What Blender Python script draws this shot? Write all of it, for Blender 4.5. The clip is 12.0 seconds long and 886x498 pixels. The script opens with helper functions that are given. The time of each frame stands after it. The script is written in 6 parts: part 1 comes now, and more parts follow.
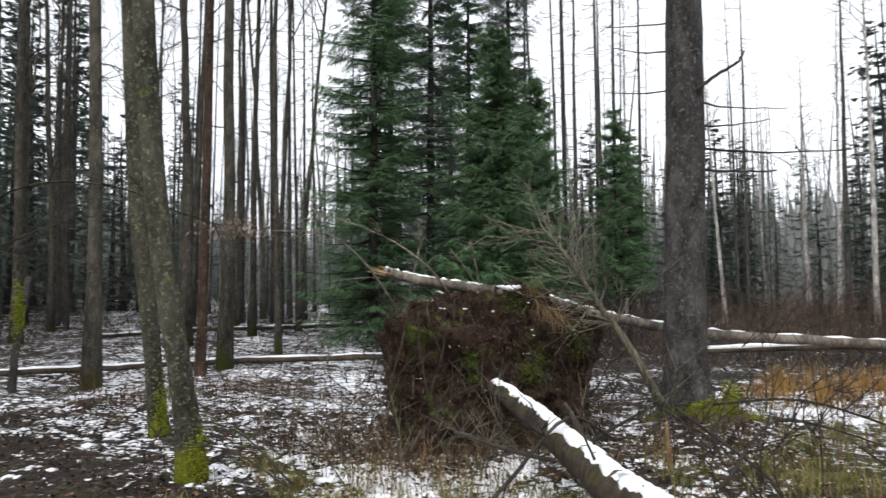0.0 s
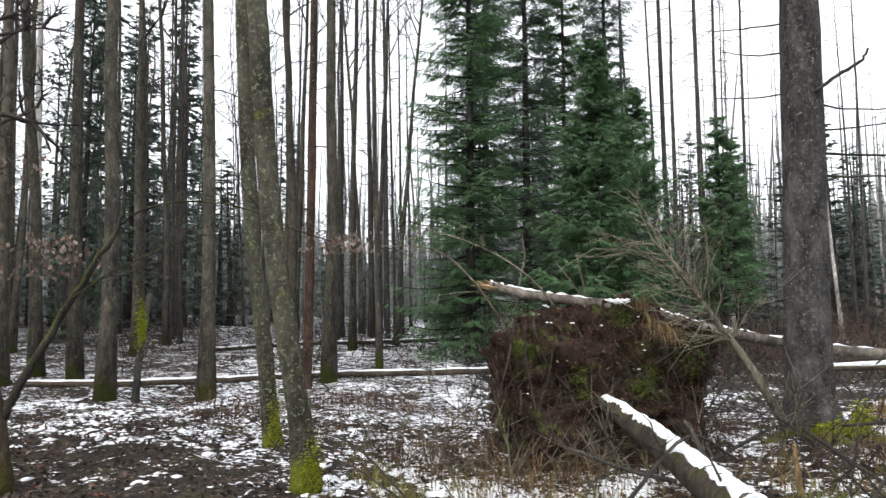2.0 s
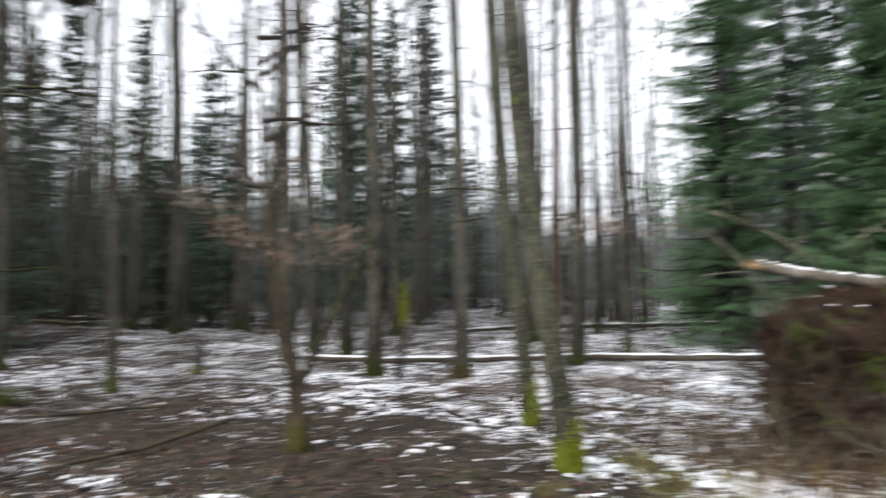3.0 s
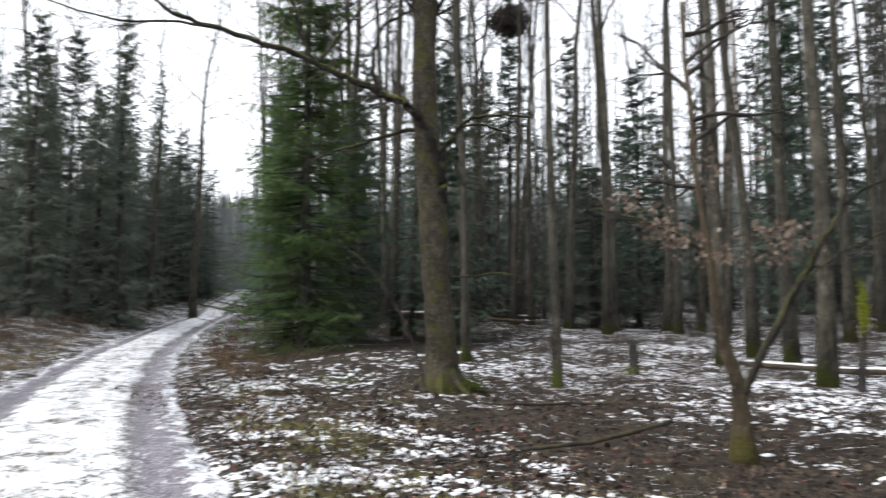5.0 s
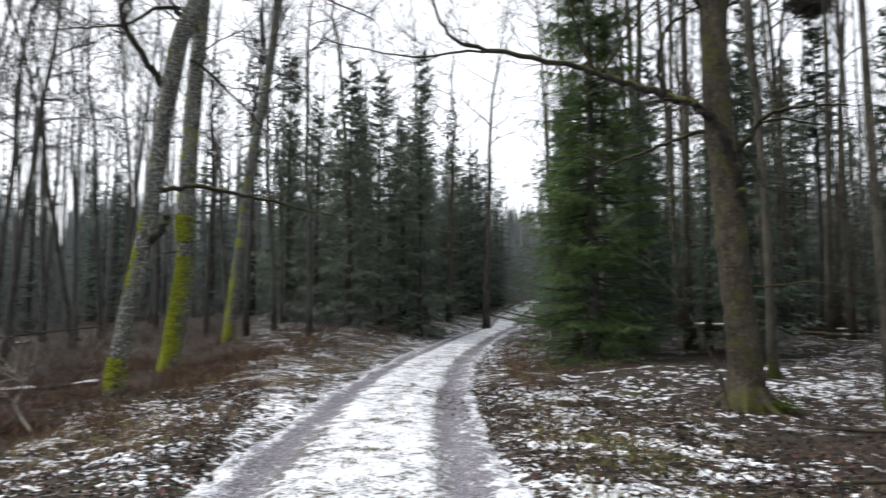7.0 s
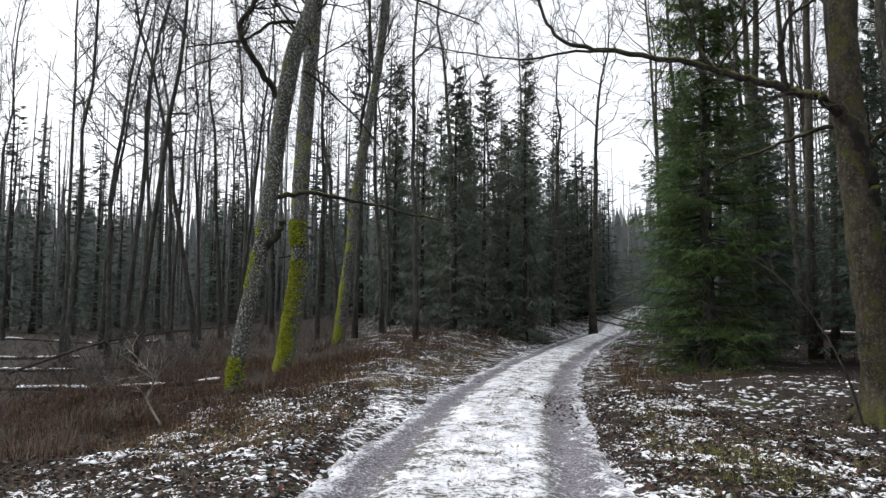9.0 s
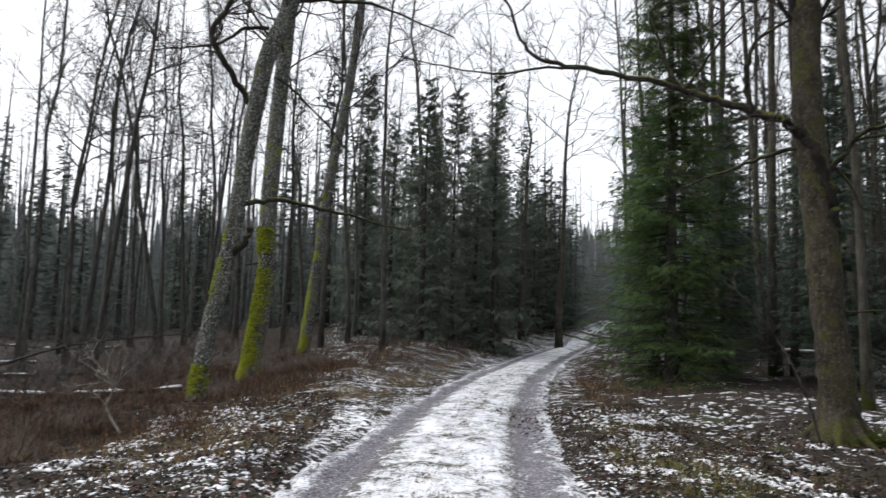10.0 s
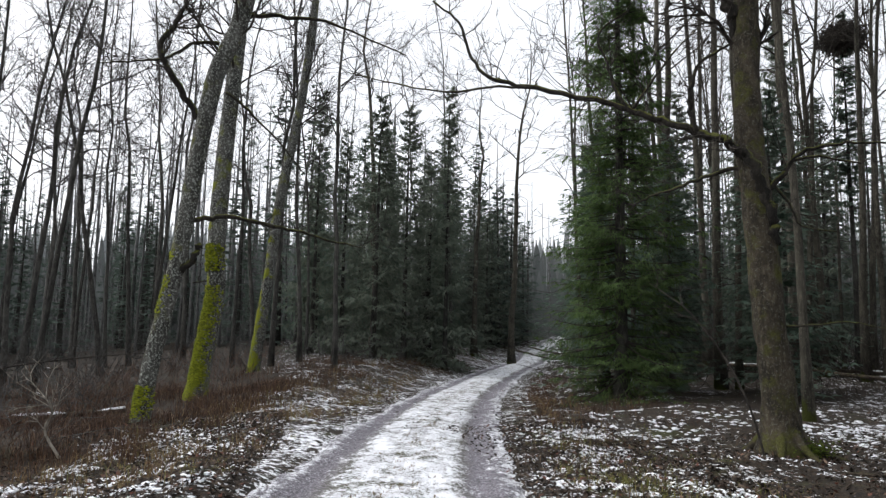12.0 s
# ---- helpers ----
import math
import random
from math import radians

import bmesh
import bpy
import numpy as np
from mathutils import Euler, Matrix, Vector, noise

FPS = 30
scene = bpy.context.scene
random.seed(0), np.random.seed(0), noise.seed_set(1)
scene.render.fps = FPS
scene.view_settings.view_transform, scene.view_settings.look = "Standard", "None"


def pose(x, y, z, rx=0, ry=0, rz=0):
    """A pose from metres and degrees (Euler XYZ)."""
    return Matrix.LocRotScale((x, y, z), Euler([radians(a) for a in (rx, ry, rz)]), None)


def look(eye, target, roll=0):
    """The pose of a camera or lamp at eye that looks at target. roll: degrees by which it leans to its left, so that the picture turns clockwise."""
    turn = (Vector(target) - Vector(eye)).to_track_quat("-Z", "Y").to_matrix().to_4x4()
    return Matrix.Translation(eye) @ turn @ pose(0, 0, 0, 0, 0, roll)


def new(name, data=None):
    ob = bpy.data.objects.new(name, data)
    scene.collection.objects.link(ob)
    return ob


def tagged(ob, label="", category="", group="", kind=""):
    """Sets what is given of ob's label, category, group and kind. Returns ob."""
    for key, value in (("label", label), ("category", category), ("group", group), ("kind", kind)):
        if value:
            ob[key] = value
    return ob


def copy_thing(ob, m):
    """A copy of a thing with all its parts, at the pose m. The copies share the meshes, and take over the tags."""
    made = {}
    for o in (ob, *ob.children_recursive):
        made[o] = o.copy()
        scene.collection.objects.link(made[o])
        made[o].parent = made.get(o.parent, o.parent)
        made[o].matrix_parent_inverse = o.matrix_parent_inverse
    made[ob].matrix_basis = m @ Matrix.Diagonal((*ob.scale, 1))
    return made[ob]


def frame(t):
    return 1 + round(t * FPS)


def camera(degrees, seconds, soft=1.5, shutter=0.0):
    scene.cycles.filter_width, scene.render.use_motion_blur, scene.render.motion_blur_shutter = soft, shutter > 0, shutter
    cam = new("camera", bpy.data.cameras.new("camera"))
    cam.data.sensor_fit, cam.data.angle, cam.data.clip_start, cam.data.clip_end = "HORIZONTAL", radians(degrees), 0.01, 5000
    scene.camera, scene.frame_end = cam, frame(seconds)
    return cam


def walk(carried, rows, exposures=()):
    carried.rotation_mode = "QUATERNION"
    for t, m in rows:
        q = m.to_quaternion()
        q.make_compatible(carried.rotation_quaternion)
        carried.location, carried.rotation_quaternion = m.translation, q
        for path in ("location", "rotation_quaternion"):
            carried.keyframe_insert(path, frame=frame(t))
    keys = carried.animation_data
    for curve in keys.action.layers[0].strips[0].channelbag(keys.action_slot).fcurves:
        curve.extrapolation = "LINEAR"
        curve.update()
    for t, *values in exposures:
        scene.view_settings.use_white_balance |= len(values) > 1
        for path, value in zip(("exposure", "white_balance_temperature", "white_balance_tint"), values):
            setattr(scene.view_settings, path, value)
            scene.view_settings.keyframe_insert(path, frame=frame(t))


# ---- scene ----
cam = camera(62.6, 12.0, soft=1.35, shutter=0.85)
# seconds, eye, yaw to the left from +y, pitch up, roll
PATH = [
    (0, 0.016, 0.005, 1.609, 0.01, 4.16, -0.26),
    (0.5, 0.009, 0.025, 1.612, 1.97, 4.26, -0.17),
    (1, -0.029, 0.018, 1.609, 4.07, 4.53, 0.01),
    (1.5, -0.077, 0.031, 1.602, 7.23, 4.61, -0.00),
    (2, -0.140, 0.032, 1.596, 7.26, 5.38, -0.28),
    (2.5, -0.268, -0.011, 1.583, 11.92, 5.51, -0.23),
    (3, -0.344, -0.009, 1.575, 25.77, 4.15, -0.13),
    (3.5, -0.376, 0.001, 1.596, 37.32, 4.22, -0.03),
    (3.7, -0.380, -0.011, 1.596, 41.42, 4.65, -0.10),
    (5.3, -0.413, -0.102, 1.597, 61.51, 4.15, 0.20),
    (5.5, -0.417, -0.114, 1.598, 63.76, 4.29, 0.20),
    (6, -0.418, -0.116, 1.591, 69.71, 4.50, 0.06),
    (6.5, -0.419, -0.122, 1.596, 75.28, 4.91, 0.17),
    (7, -0.415, -0.143, 1.610, 80.59, 4.99, 0.14),
    (7.5, -0.437, -0.158, 1.606, 84.44, 4.95, 0.05),
    (7.7, -0.438, -0.163, 1.606, 85.39, 5.05, 0.05),
    (9.3, -0.449, -0.207, 1.603, 88.94, 5.28, 0.79),
    (9.5, -0.447, -0.214, 1.602, 88.40, 5.55, 1.10),
    (10, -0.442, -0.208, 1.598, 86.30, 6.20, 1.79),
    (10.5, -0.439, -0.199, 1.604, 84.19, 6.84, 1.53),
    (11, -0.440, -0.199, 1.607, 83.48, 7.10, 1.25),
    (11.5, -0.431, -0.196, 1.606, 82.68, 7.28, 1.17),
    (12, -0.438, -0.193, 1.604, 82.62, 7.61, 1.26),
]
EXPOSURES = [(0.0, 1.04), (2.0, 1.36), (3.5, 1.56), (5.5, 1.48), (7.5, 1.17), (9.5, 0.97), (12.0, 0.98)]
walk(cam, [(t, look((x, y, z), (x - math.sin(radians(w)) * math.cos(radians(p)), y + math.cos(radians(w)) * math.cos(radians(p)), z + math.sin(radians(p))), r)) for t, x, y, z, w, p, r in PATH], EXPOSURES)

# overcast winter sky, soft light from above
world = bpy.data.worlds.new("overcast_sky")
scene.world = world
world.use_nodes = True
wn, wl = world.node_tree.nodes, world.node_tree.links
wn.clear()
sky = wn.new("ShaderNodeTexSky")
sky.sky_type = "NISHITA"
sky.sun_disc = False
sky.sun_elevation, sky.sun_rotation = radians(40), radians(200)
sky.air_density, sky.dust_density, sky.ozone_density = 1.0, 4.0, 1.0
hs = wn.new("ShaderNodeHueSaturation")
hs.inputs["Saturation"].default_value = 0.16
bg = wn.new("ShaderNodeBackground")
bg.inputs["Strength"].default_value = 0.15
wo = wn.new("ShaderNodeOutputWorld")
wl.new(sky.outputs[0], hs.inputs["Color"])
cloud = wn.new("ShaderNodeMix")
cloud.data_type = "RGBA"
cloud.inputs[0].default_value = 0.55
cloud.inputs[7].default_value = (4.15, 4.35, 4.72, 1)
wl.new(hs.outputs[0], cloud.inputs[6])
wl.new(cloud.outputs[2], bg.inputs["Color"])
wl.new(bg.outputs[0], wo.inputs["Surface"])
sun = new("sun", bpy.data.lights.new("sun", "SUN"))
sun.data.energy, sun.data.angle, sun.data.color = 0.6, radians(40), (1.0, 0.985, 0.97)
sun.matrix_basis = look((0, 0, 50), (0 + 12, 30, 0))

# ---- materials ----
def material(name, rough=0.9):
    m = bpy.data.materials.new(name)
    m.use_nodes = True
    b = m.node_tree.nodes["Principled BSDF"]
    b.inputs["Roughness"].default_value = rough
    b.inputs["Specular IOR Level"].default_value = 0.25
    return m, m.node_tree.nodes, m.node_tree.links, b


def coords(n, l, kind="Object", stretch=(1, 1, 1)):
    c, mp = n.new("ShaderNodeTexCoord"), n.new("ShaderNodeMapping")
    mp.inputs["Scale"].default_value = stretch
    l.new(c.outputs[kind], mp.inputs["Vector"])
    return mp.outputs[0]


def noise_tex(n, l, vec, scale, detail=4.0, rough=0.6):
    t = n.new("ShaderNodeTexNoise")
    t.inputs["Scale"].default_value, t.inputs["Detail"].default_value, t.inputs["Roughness"].default_value = scale, detail, rough
    l.new(vec, t.inputs["Vector"])
    return t.outputs["Fac"]


def ramp(n, l, fac, stops):
    r = n.new("ShaderNodeValToRGB")
    while len(r.color_ramp.elements) < len(stops):
        r.color_ramp.elements.new(0.5)
    for e, (p, c) in zip(r.color_ramp.elements, stops):
        e.position, e.color = p, (*c, 1) if isinstance(c, tuple) else (c, c, c, 1)
    l.new(fac, r.inputs["Fac"])
    return r.outputs["Color"]


def mix(n, l, fac, a, b, mode="MIX"):
    x = n.new("ShaderNodeMix")
    x.data_type, x.blend_type = "RGBA", mode
    for sock, v in ((x.inputs[0], fac), (x.inputs[6], a), (x.inputs[7], b)):
        if isinstance(v, bpy.types.NodeSocket):
            l.new(v, sock)
        elif isinstance(v, tuple):
            sock.default_value = (*v, 1)
        else:
            sock.default_value = v
    return x.outputs[2]


def calc(n, l, op, a, b=0.0):
    x = n.new("ShaderNodeMath")
    x.operation = op
    for sock, v in zip(x.inputs, (a, b)):
        if isinstance(v, bpy.types.NodeSocket):
            l.new(v, sock)
        else:
            sock.default_value = v
    return x.outputs[0]


def relief(n, l, b, height, strength, distance=0.02):
    x = n.new("ShaderNodeBump")
    x.inputs["Strength"].default_value, x.inputs["Distance"].default_value = strength, distance
    l.new(height, x.inputs["Height"])
    l.new(x.outputs[0], b.inputs["Normal"])


def bark(name, dark, light, scale=9.0, lichen=0.0, moss_top=0.0, moss=0.0, up=0.5, tint=(0.30, 0.33, 0.06), stretch=0.28, pale=(0.20, 0.215, 0.15), clump=3.2, gain=1.9):
    """Furrowed bark. lichen: share of pale flecks; moss_top: height in metres to which moss climbs from the foot; moss: share of moss over the rest; up: how much moss keeps to upper sides."""
    m, n, l, b = material(name)
    v = coords(n, l, "Object", (1, 1, stretch))
    furrow = noise_tex(n, l, v, scale * 2.2, 6, 0.7)
    broad = noise_tex(n, l, v, scale * 0.35, 3)
    col = ramp(n, l, furrow, [(0.32, tuple(c * 0.45 for c in dark)), (0.5, dark), (0.68, light)])
    col = mix(n, l, ramp(n, l, broad, [(0.38, 0.0), (0.65, 1.0)]), col, mix(n, l, 0.55, col, light))
    blotch = ramp(n, l, noise_tex(n, l, coords(n, l, "Object", (1, 1, 0.6)), 3.4, 6, 0.7), [(0.33, 0.45), (0.5, 1.0), (0.66, 1.45)])
    col = mix(n, l, 1.0, col, blotch, "MULTIPLY")
    info = n.new("ShaderNodeObjectInfo")
    hv = n.new("ShaderNodeHueSaturation")
    l.new(calc(n, l, "MULTIPLY_ADD", info.outputs["Random"], 0.4), hv.inputs["Value"])
    hv.inputs["Value"].links[0].from_node.inputs[2].default_value = 0.7
    l.new(col, hv.inputs["Color"])
    col = hv.outputs[0]
    w = coords(n, l, "Object")
    if lichen:
        f = noise_tex(n, l, w, 22, 5, 0.75)
        f = ramp(n, l, f, [(0.66 - 0.13 * lichen, 0.0), (0.72 - 0.13 * lichen, 1.0)])
        col = mix(n, l, calc(n, l, "MULTIPLY", f, 0.8), col, pale)
    if moss_top or moss:
        sep = n.new("ShaderNodeSeparateXYZ")
        l.new(w, sep.inputs[0])
        geo = n.new("ShaderNodeNewGeometry")
        sn = n.new("ShaderNodeSeparateXYZ")
        l.new(geo.outputs["Normal"], sn.inputs[0])
        patch = noise_tex(n, l, w, clump, 5, 0.65)
        if moss_top:
            h = calc(n, l, "MULTIPLY", sep.outputs["Z"], -1.0 / moss_top)
            a = calc(n, l, "ADD", h, calc(n, l, "MULTIPLY_ADD", patch, gain))
            a.node.inputs[1].links[0].from_node.inputs[2].default_value = 0.5 * (1.9 - gain)
            side = calc(n, l, "MULTIPLY", sn.outputs["Y"], -0.55)
            a = calc(n, l, "ADD", a, side)
            f1 = ramp(n, l, a, [(0.36, 0.0), (0.78, 1.0)])
            col = mix(n, l, f1, col, ramp(n, l, noise_tex(n, l, w, 40, 4), [(0.3, tuple(c * 0.35 for c in tint)), (0.7, tint)]))
        if moss:
            a = calc(n, l, "ADD", patch, calc(n, l, "MULTIPLY", sn.outputs["Z"], up))
            f2 = ramp(n, l, a, [(0.66 - 0.3 * moss, 0.0), (0.80 - 0.3 * moss, 1.0)])
            col = mix(n, l, calc(n, l, "MULTIPLY", f2, 0.85), col, ramp(n, l, noise_tex(n, l, w, 40, 4), [(0.3, tuple(c * 0.3 for c in tint)), (0.7, tint)]))
    l.new(col, b.inputs["Base Color"])
    relief(n, l, b, furrow, 1.0, 0.04)
    return m


def island_colour(name, stops, rough=0.8, sheen=None, patch=0.0):
    """A colour that varies from piece to piece; sheen: light let through thin leaves and needles."""
    m, n, l, b = material(name, rough)
    geo, info = n.new("ShaderNodeNewGeometry"), n.new("ShaderNodeObjectInfo")
    f = geo.outputs["Random Per Island"]
    if patch:
        f = calc(n, l, "ADD", calc(n, l, "MULTIPLY", f, 1 - patch), calc(n, l, "MULTIPLY", noise_tex(n, l, coords(n, l), 0.9, 3), patch))
    col = ramp(n, l, f, stops)
    l.new(col, b.inputs["Base Color"])
    if sheen:
        b.inputs["Subsurface Weight"].default_value = 0.0
        tr = n.new("ShaderNodeBsdfTranslucent")
        l.new(col, tr.inputs["Color"])
        mx = n.new("ShaderNodeMixShader")
        mx.inputs[0].default_value = sheen
        l.new(b.outputs[0], mx.inputs[1])
        l.new(tr.outputs[0], mx.inputs[2])
        l.new(mx.outputs[0], n["Material Output"].inputs["Surface"])
    return m


def snow_material():
    m, n, l, b = material("snow", 0.75)
    v = coords(n, l)
    f = noise_tex(n, l, v, 14, 5)
    l.new(ramp(n, l, f, [(0.3, (0.72, 0.74, 0.78)), (0.6, (0.86, 0.87, 0.9))]), b.inputs["Base Color"])
    relief(n, l, b, f, 0.5, 0.03)
    return m


def litter_material():
    """Leaf litter, moss and peat with broken snow; the attribute cover says how much snow lies there, wet how bare and dark it is."""
    m, n, l, b = material("leaf_litter", 0.9)
    v = coords(n, l)
    a = n.new("ShaderNodeAttribute")
    a.attribute_name = "cover"
    sep = n.new("ShaderNodeSeparateColor")
    l.new(a.outputs["Color"], sep.inputs[0])
    fine, mid, big = noise_tex(n, l, v, 17, 8, 0.75), noise_tex(n, l, v, 5.0, 6, 0.7), noise_tex(n, l, v, 0.9, 3)
    vor = n.new("ShaderNodeTexVoronoi")
    vor.inputs["Scale"].default_value = 20
    l.new(v, vor.inputs["Vector"])
    leaf = n.new("ShaderNodeSeparateColor")
    l.new(vor.outputs["Color"], leaf.inputs[0])
    col = ramp(n, l, leaf.outputs[0], [(0.0, (0.009, 0.0075, 0.0055)), (0.45, (0.020, 0.0145, 0.010)), (0.8, (0.040, 0.027, 0.017)), (1.0, (0.085, 0.058, 0.038))])
    col = mix(n, l, ramp(n, l, fine, [(0.35, 0.0), (0.6, 1.0)]), mix(n, l, 0.6, col, (0.009, 0.008, 0.006)), col)
    green = ramp(n, l, noise_tex(n, l, v, 1.3, 5), [(0.56, 0.0), (0.68, 1.0)])
    col = mix(n, l, calc(n, l, "MULTIPLY", green, sep.outputs[1]), col, ramp(n, l, fine, [(0.35, (0.02, 0.024, 0.008)), (0.7, (0.075, 0.08, 0.025))]))
    s = calc(n, l, "ADD", calc(n, l, "MULTIPLY", fine, 0.5), calc(n, l, "MULTIPLY", mid, 0.85))
    s = calc(n, l, "ADD", s, calc(n, l, "MULTIPLY", big, 0.5))
    s = calc(n, l, "ADD", s, calc(n, l, "MULTIPLY", leaf.outputs[1], 0.2))
    s = calc(n, l, "ADD", s, sep.outputs[0])
    lie = ramp(n, l, calc(n, l, "MULTIPLY", s, 0.5), [(0.530, 0.0), (0.545, 1.0)])
    col = mix(n, l, lie, col, ramp(n, l, mid, [(0.3, (0.62, 0.64, 0.68)), (0.6, (0.84, 0.85, 0.88))]))
    l.new(col, b.inputs["Base Color"])
    hgt = calc(n, l, "ADD", calc(n, l, "MULTIPLY", lie, 0.7), calc(n, l, "MULTIPLY", leaf.outputs[0], 0.5))
    relief(n, l, b, calc(n, l, "ADD", hgt, fine), 0.55, 0.022)
    return m


def road_material():
    """Frozen forest track: two dark ruts, snow between them and on the verges."""
    m, n, l, b = material("frozen_track", 0.7)
    u = n.new("ShaderNodeUVMap")
    u.uv_map = "across"
    sp = n.new("ShaderNodeSeparateXYZ")
    l.new(u.outputs[0], sp.inputs[0])
    v = coords(n, l)
    fine, mid, big = noise_tex(n, l, v, 19, 8, 0.78), noise_tex(n, l, v, 3.5, 5), noise_tex(n, l, v, 0.6, 3)
    wob = calc(n, l, "ADD", sp.outputs[0], calc(n, l, "MULTIPLY", calc(n, l, "SUBTRACT", mid, 0.5), 0.34))
    right = ramp(n, l, calc(n, l, "ABSOLUTE", calc(n, l, "SUBTRACT", wob, 0.93)), [(0.08, 1.0), (0.36, 0.0)])
    left = ramp(n, l, calc(n, l, "ABSOLUTE", calc(n, l, "ADD", wob, 1.02)), [(0.0, 1.0), (0.30, 0.0)])
    rut = calc(n, l, "MAXIMUM", right, left)
    side = ramp(n, l, calc(n, l, "ABSOLUTE", wob), [(0.0, 0.0), (0.62, 0.0), (1.0, 1.0)])
    bank = ramp(n, l, calc(n, l, "MULTIPLY", calc(n, l, "ABSOLUTE", wob), 0.5), [(0.60, 0.0), (0.68, 1.0)])
    # slush dragged along by wheels
    um = n.new("ShaderNodeMapping")
    um.inputs["Scale"].default_value = (9.0, 0.55, 1.0)
    l.new(u.outputs[0], um.inputs["Vector"])
    drag = noise_tex(n, l, um.outputs[0], 1.0, 4, 0.6)
    lay = calc(n, l, "ADD", calc(n, l, "MULTIPLY", fine, 0.8), calc(n, l, "ADD", calc(n, l, "MULTIPLY", mid, 0.4), calc(n, l, "MULTIPLY", big, 0.25)))
    lay = calc(n, l, "SUBTRACT", lay, calc(n, l, "MULTIPLY", rut, 0.115))
    lay = calc(n, l, "SUBTRACT", lay, calc(n, l, "MULTIPLY", calc(n, l, "MULTIPLY", side, drag), 0.12))
    lay = calc(n, l, "ADD", lay, calc(n, l, "MULTIPLY", bank, 0.02))
    lay = calc(n, l, "ADD", lay, calc(n, l, "MULTIPLY", calc(n, l, "MULTIPLY", rut, calc(n, l, "SUBTRACT", drag, 0.5)), 0.45))
    lie = ramp(n, l, lay, [(0.648, 0.0), (0.712, 1.0)])
    mud = ramp(n, l, noise_tex(n, l, v, 30, 7, 0.8), [(0.38, (0.032, 0.028, 0.032)), (0.5, (0.125, 0.115, 0.130)), (0.6, (0.36, 0.345, 0.385))])
    turf = ramp(n, l, fine, [(0.3, (0.03, 0.027, 0.014)), (0.7, (0.12, 0.115, 0.055))])
    white = ramp(n, l, mid, [(0.3, (0.66, 0.68, 0.72)), (0.65, (0.86, 0.87, 0.9))])
    slush = ramp(n, l, drag, [(0.45, 0.0), (0.66, 0.65)])
    white = mix(n, l, calc(n, l, "MULTIPLY", slush, ramp(n, l, fine, [(0.4, 1.0), (0.65, 0.15)])), white, (0.36, 0.34, 0.37))
    col = mix(n, l, lie, mix(n, l, calc(n, l, "MAXIMUM", rut, side), turf, mud), white)
    l.new(col, b.inputs["Base Color"])
    relief(n, l, b, calc(n, l, "ADD", fine, lie), 0.6, 0.03)
    return m


def soil_material():
    m, n, l, b = material("peaty_soil", 0.95)
    v = coords(n, l)
    f, g = noise_tex(n, l, v, 9, 8, 0.75), noise_tex(n, l, coords(n, l, "Object", (1, 1, 0.35)), 26, 5, 0.7)
    col = ramp(n, l, f, [(0.3, (0.010, 0.007, 0.005)), (0.5, (0.045, 0.025, 0.016)), (0.66, (0.10, 0.052, 0.032)), (0.8, (0.17, 0.10, 0.065))])
    col = mix(n, l, ramp(n, l, g, [(0.4, 0.0), (0.62, 1.0)]), mix(n, l, 0.6, col, (0.02, 0.013, 0.009)), col)
    moss = ramp(n, l, calc(n, l, "ADD", noise_tex(n, l, v, 2.1, 4, 0.6), 0.0), [(0.57, 0.0), (0.66, 1.0)])
    col = mix(n, l, moss, col, ramp(n, l, g, [(0.3, (0.03, 0.04, 0.008)), (0.7, (0.13, 0.17, 0.025))]))
    l.new(col, b.inputs["Base Color"])
    relief(n, l, b, calc(n, l, "ADD", f, g), 1.0, 0.06)
    return m


SNOW = snow_material()
LITTER = litter_material()
TRACK = road_material()
SOIL = soil_material()
BARK_GREY = bark("lichen_grey_bark", (0.040, 0.037, 0.027), (0.11, 0.105, 0.075), 8, lichen=0.8, moss_top=0.26, moss=0.12, up=0.2, tint=(0.15, 0.17, 0.012), stretch=0.45, pale=(0.20, 0.22, 0.13))
BARK_FOREST = bark("grey_brown_bark", (0.042, 0.038, 0.030), (0.118, 0.106, 0.082), 8, lichen=0.5, moss_top=0.42, tint=(0.075, 0.088, 0.016), clump=2.4, gain=2.8)
BARK_DARK = bark("dark_wet_bark", (0.04, 0.038, 0.034), (0.098, 0.093, 0.083), 8, lichen=0.2)
BARK_SPRUCE = bark("scaly_spruce_bark", (0.022, 0.019, 0.018), (0.095, 0.088, 0.084), 12, lichen=0.6, moss_top=0.25, tint=(0.14, 0.165, 0.015), stretch=0.5, pale=(0.19, 0.192, 0.175))
BARK_MOSSY = bark("mossy_bark", (0.022, 0.018, 0.0125), (0.092, 0.075, 0.05), 7, lichen=0.8, moss_top=0.0, moss=0.48, up=0.2, stretch=0.45, pale=(0.11, 0.105, 0.085), tint=(0.085, 0.088, 0.016))
BARK_GREEN = bark("moss_covered_bark", (0.045, 0.043, 0.038), (0.14, 0.138, 0.125), 8, pale=(0.40, 0.42, 0.38), lichen=0.95, moss_top=4.6, moss=0.36, up=0.2, tint=(0.22, 0.245, 0.014), clump=1.5, gain=5.6)
BARK_LICHEN = bark("lichen_spotted_mossy_bark", (0.038, 0.036, 0.031), (0.12, 0.117, 0.105), 8, pale=(0.36, 0.38, 0.34), lichen=1.0, moss=0.36, up=0.2, tint=(0.14, 0.15, 0.016), clump=1.6)
BARK_RED = bark("flaking_red_bark", (0.042, 0.025, 0.018), (0.12, 0.068, 0.044), 9, lichen=0.5)
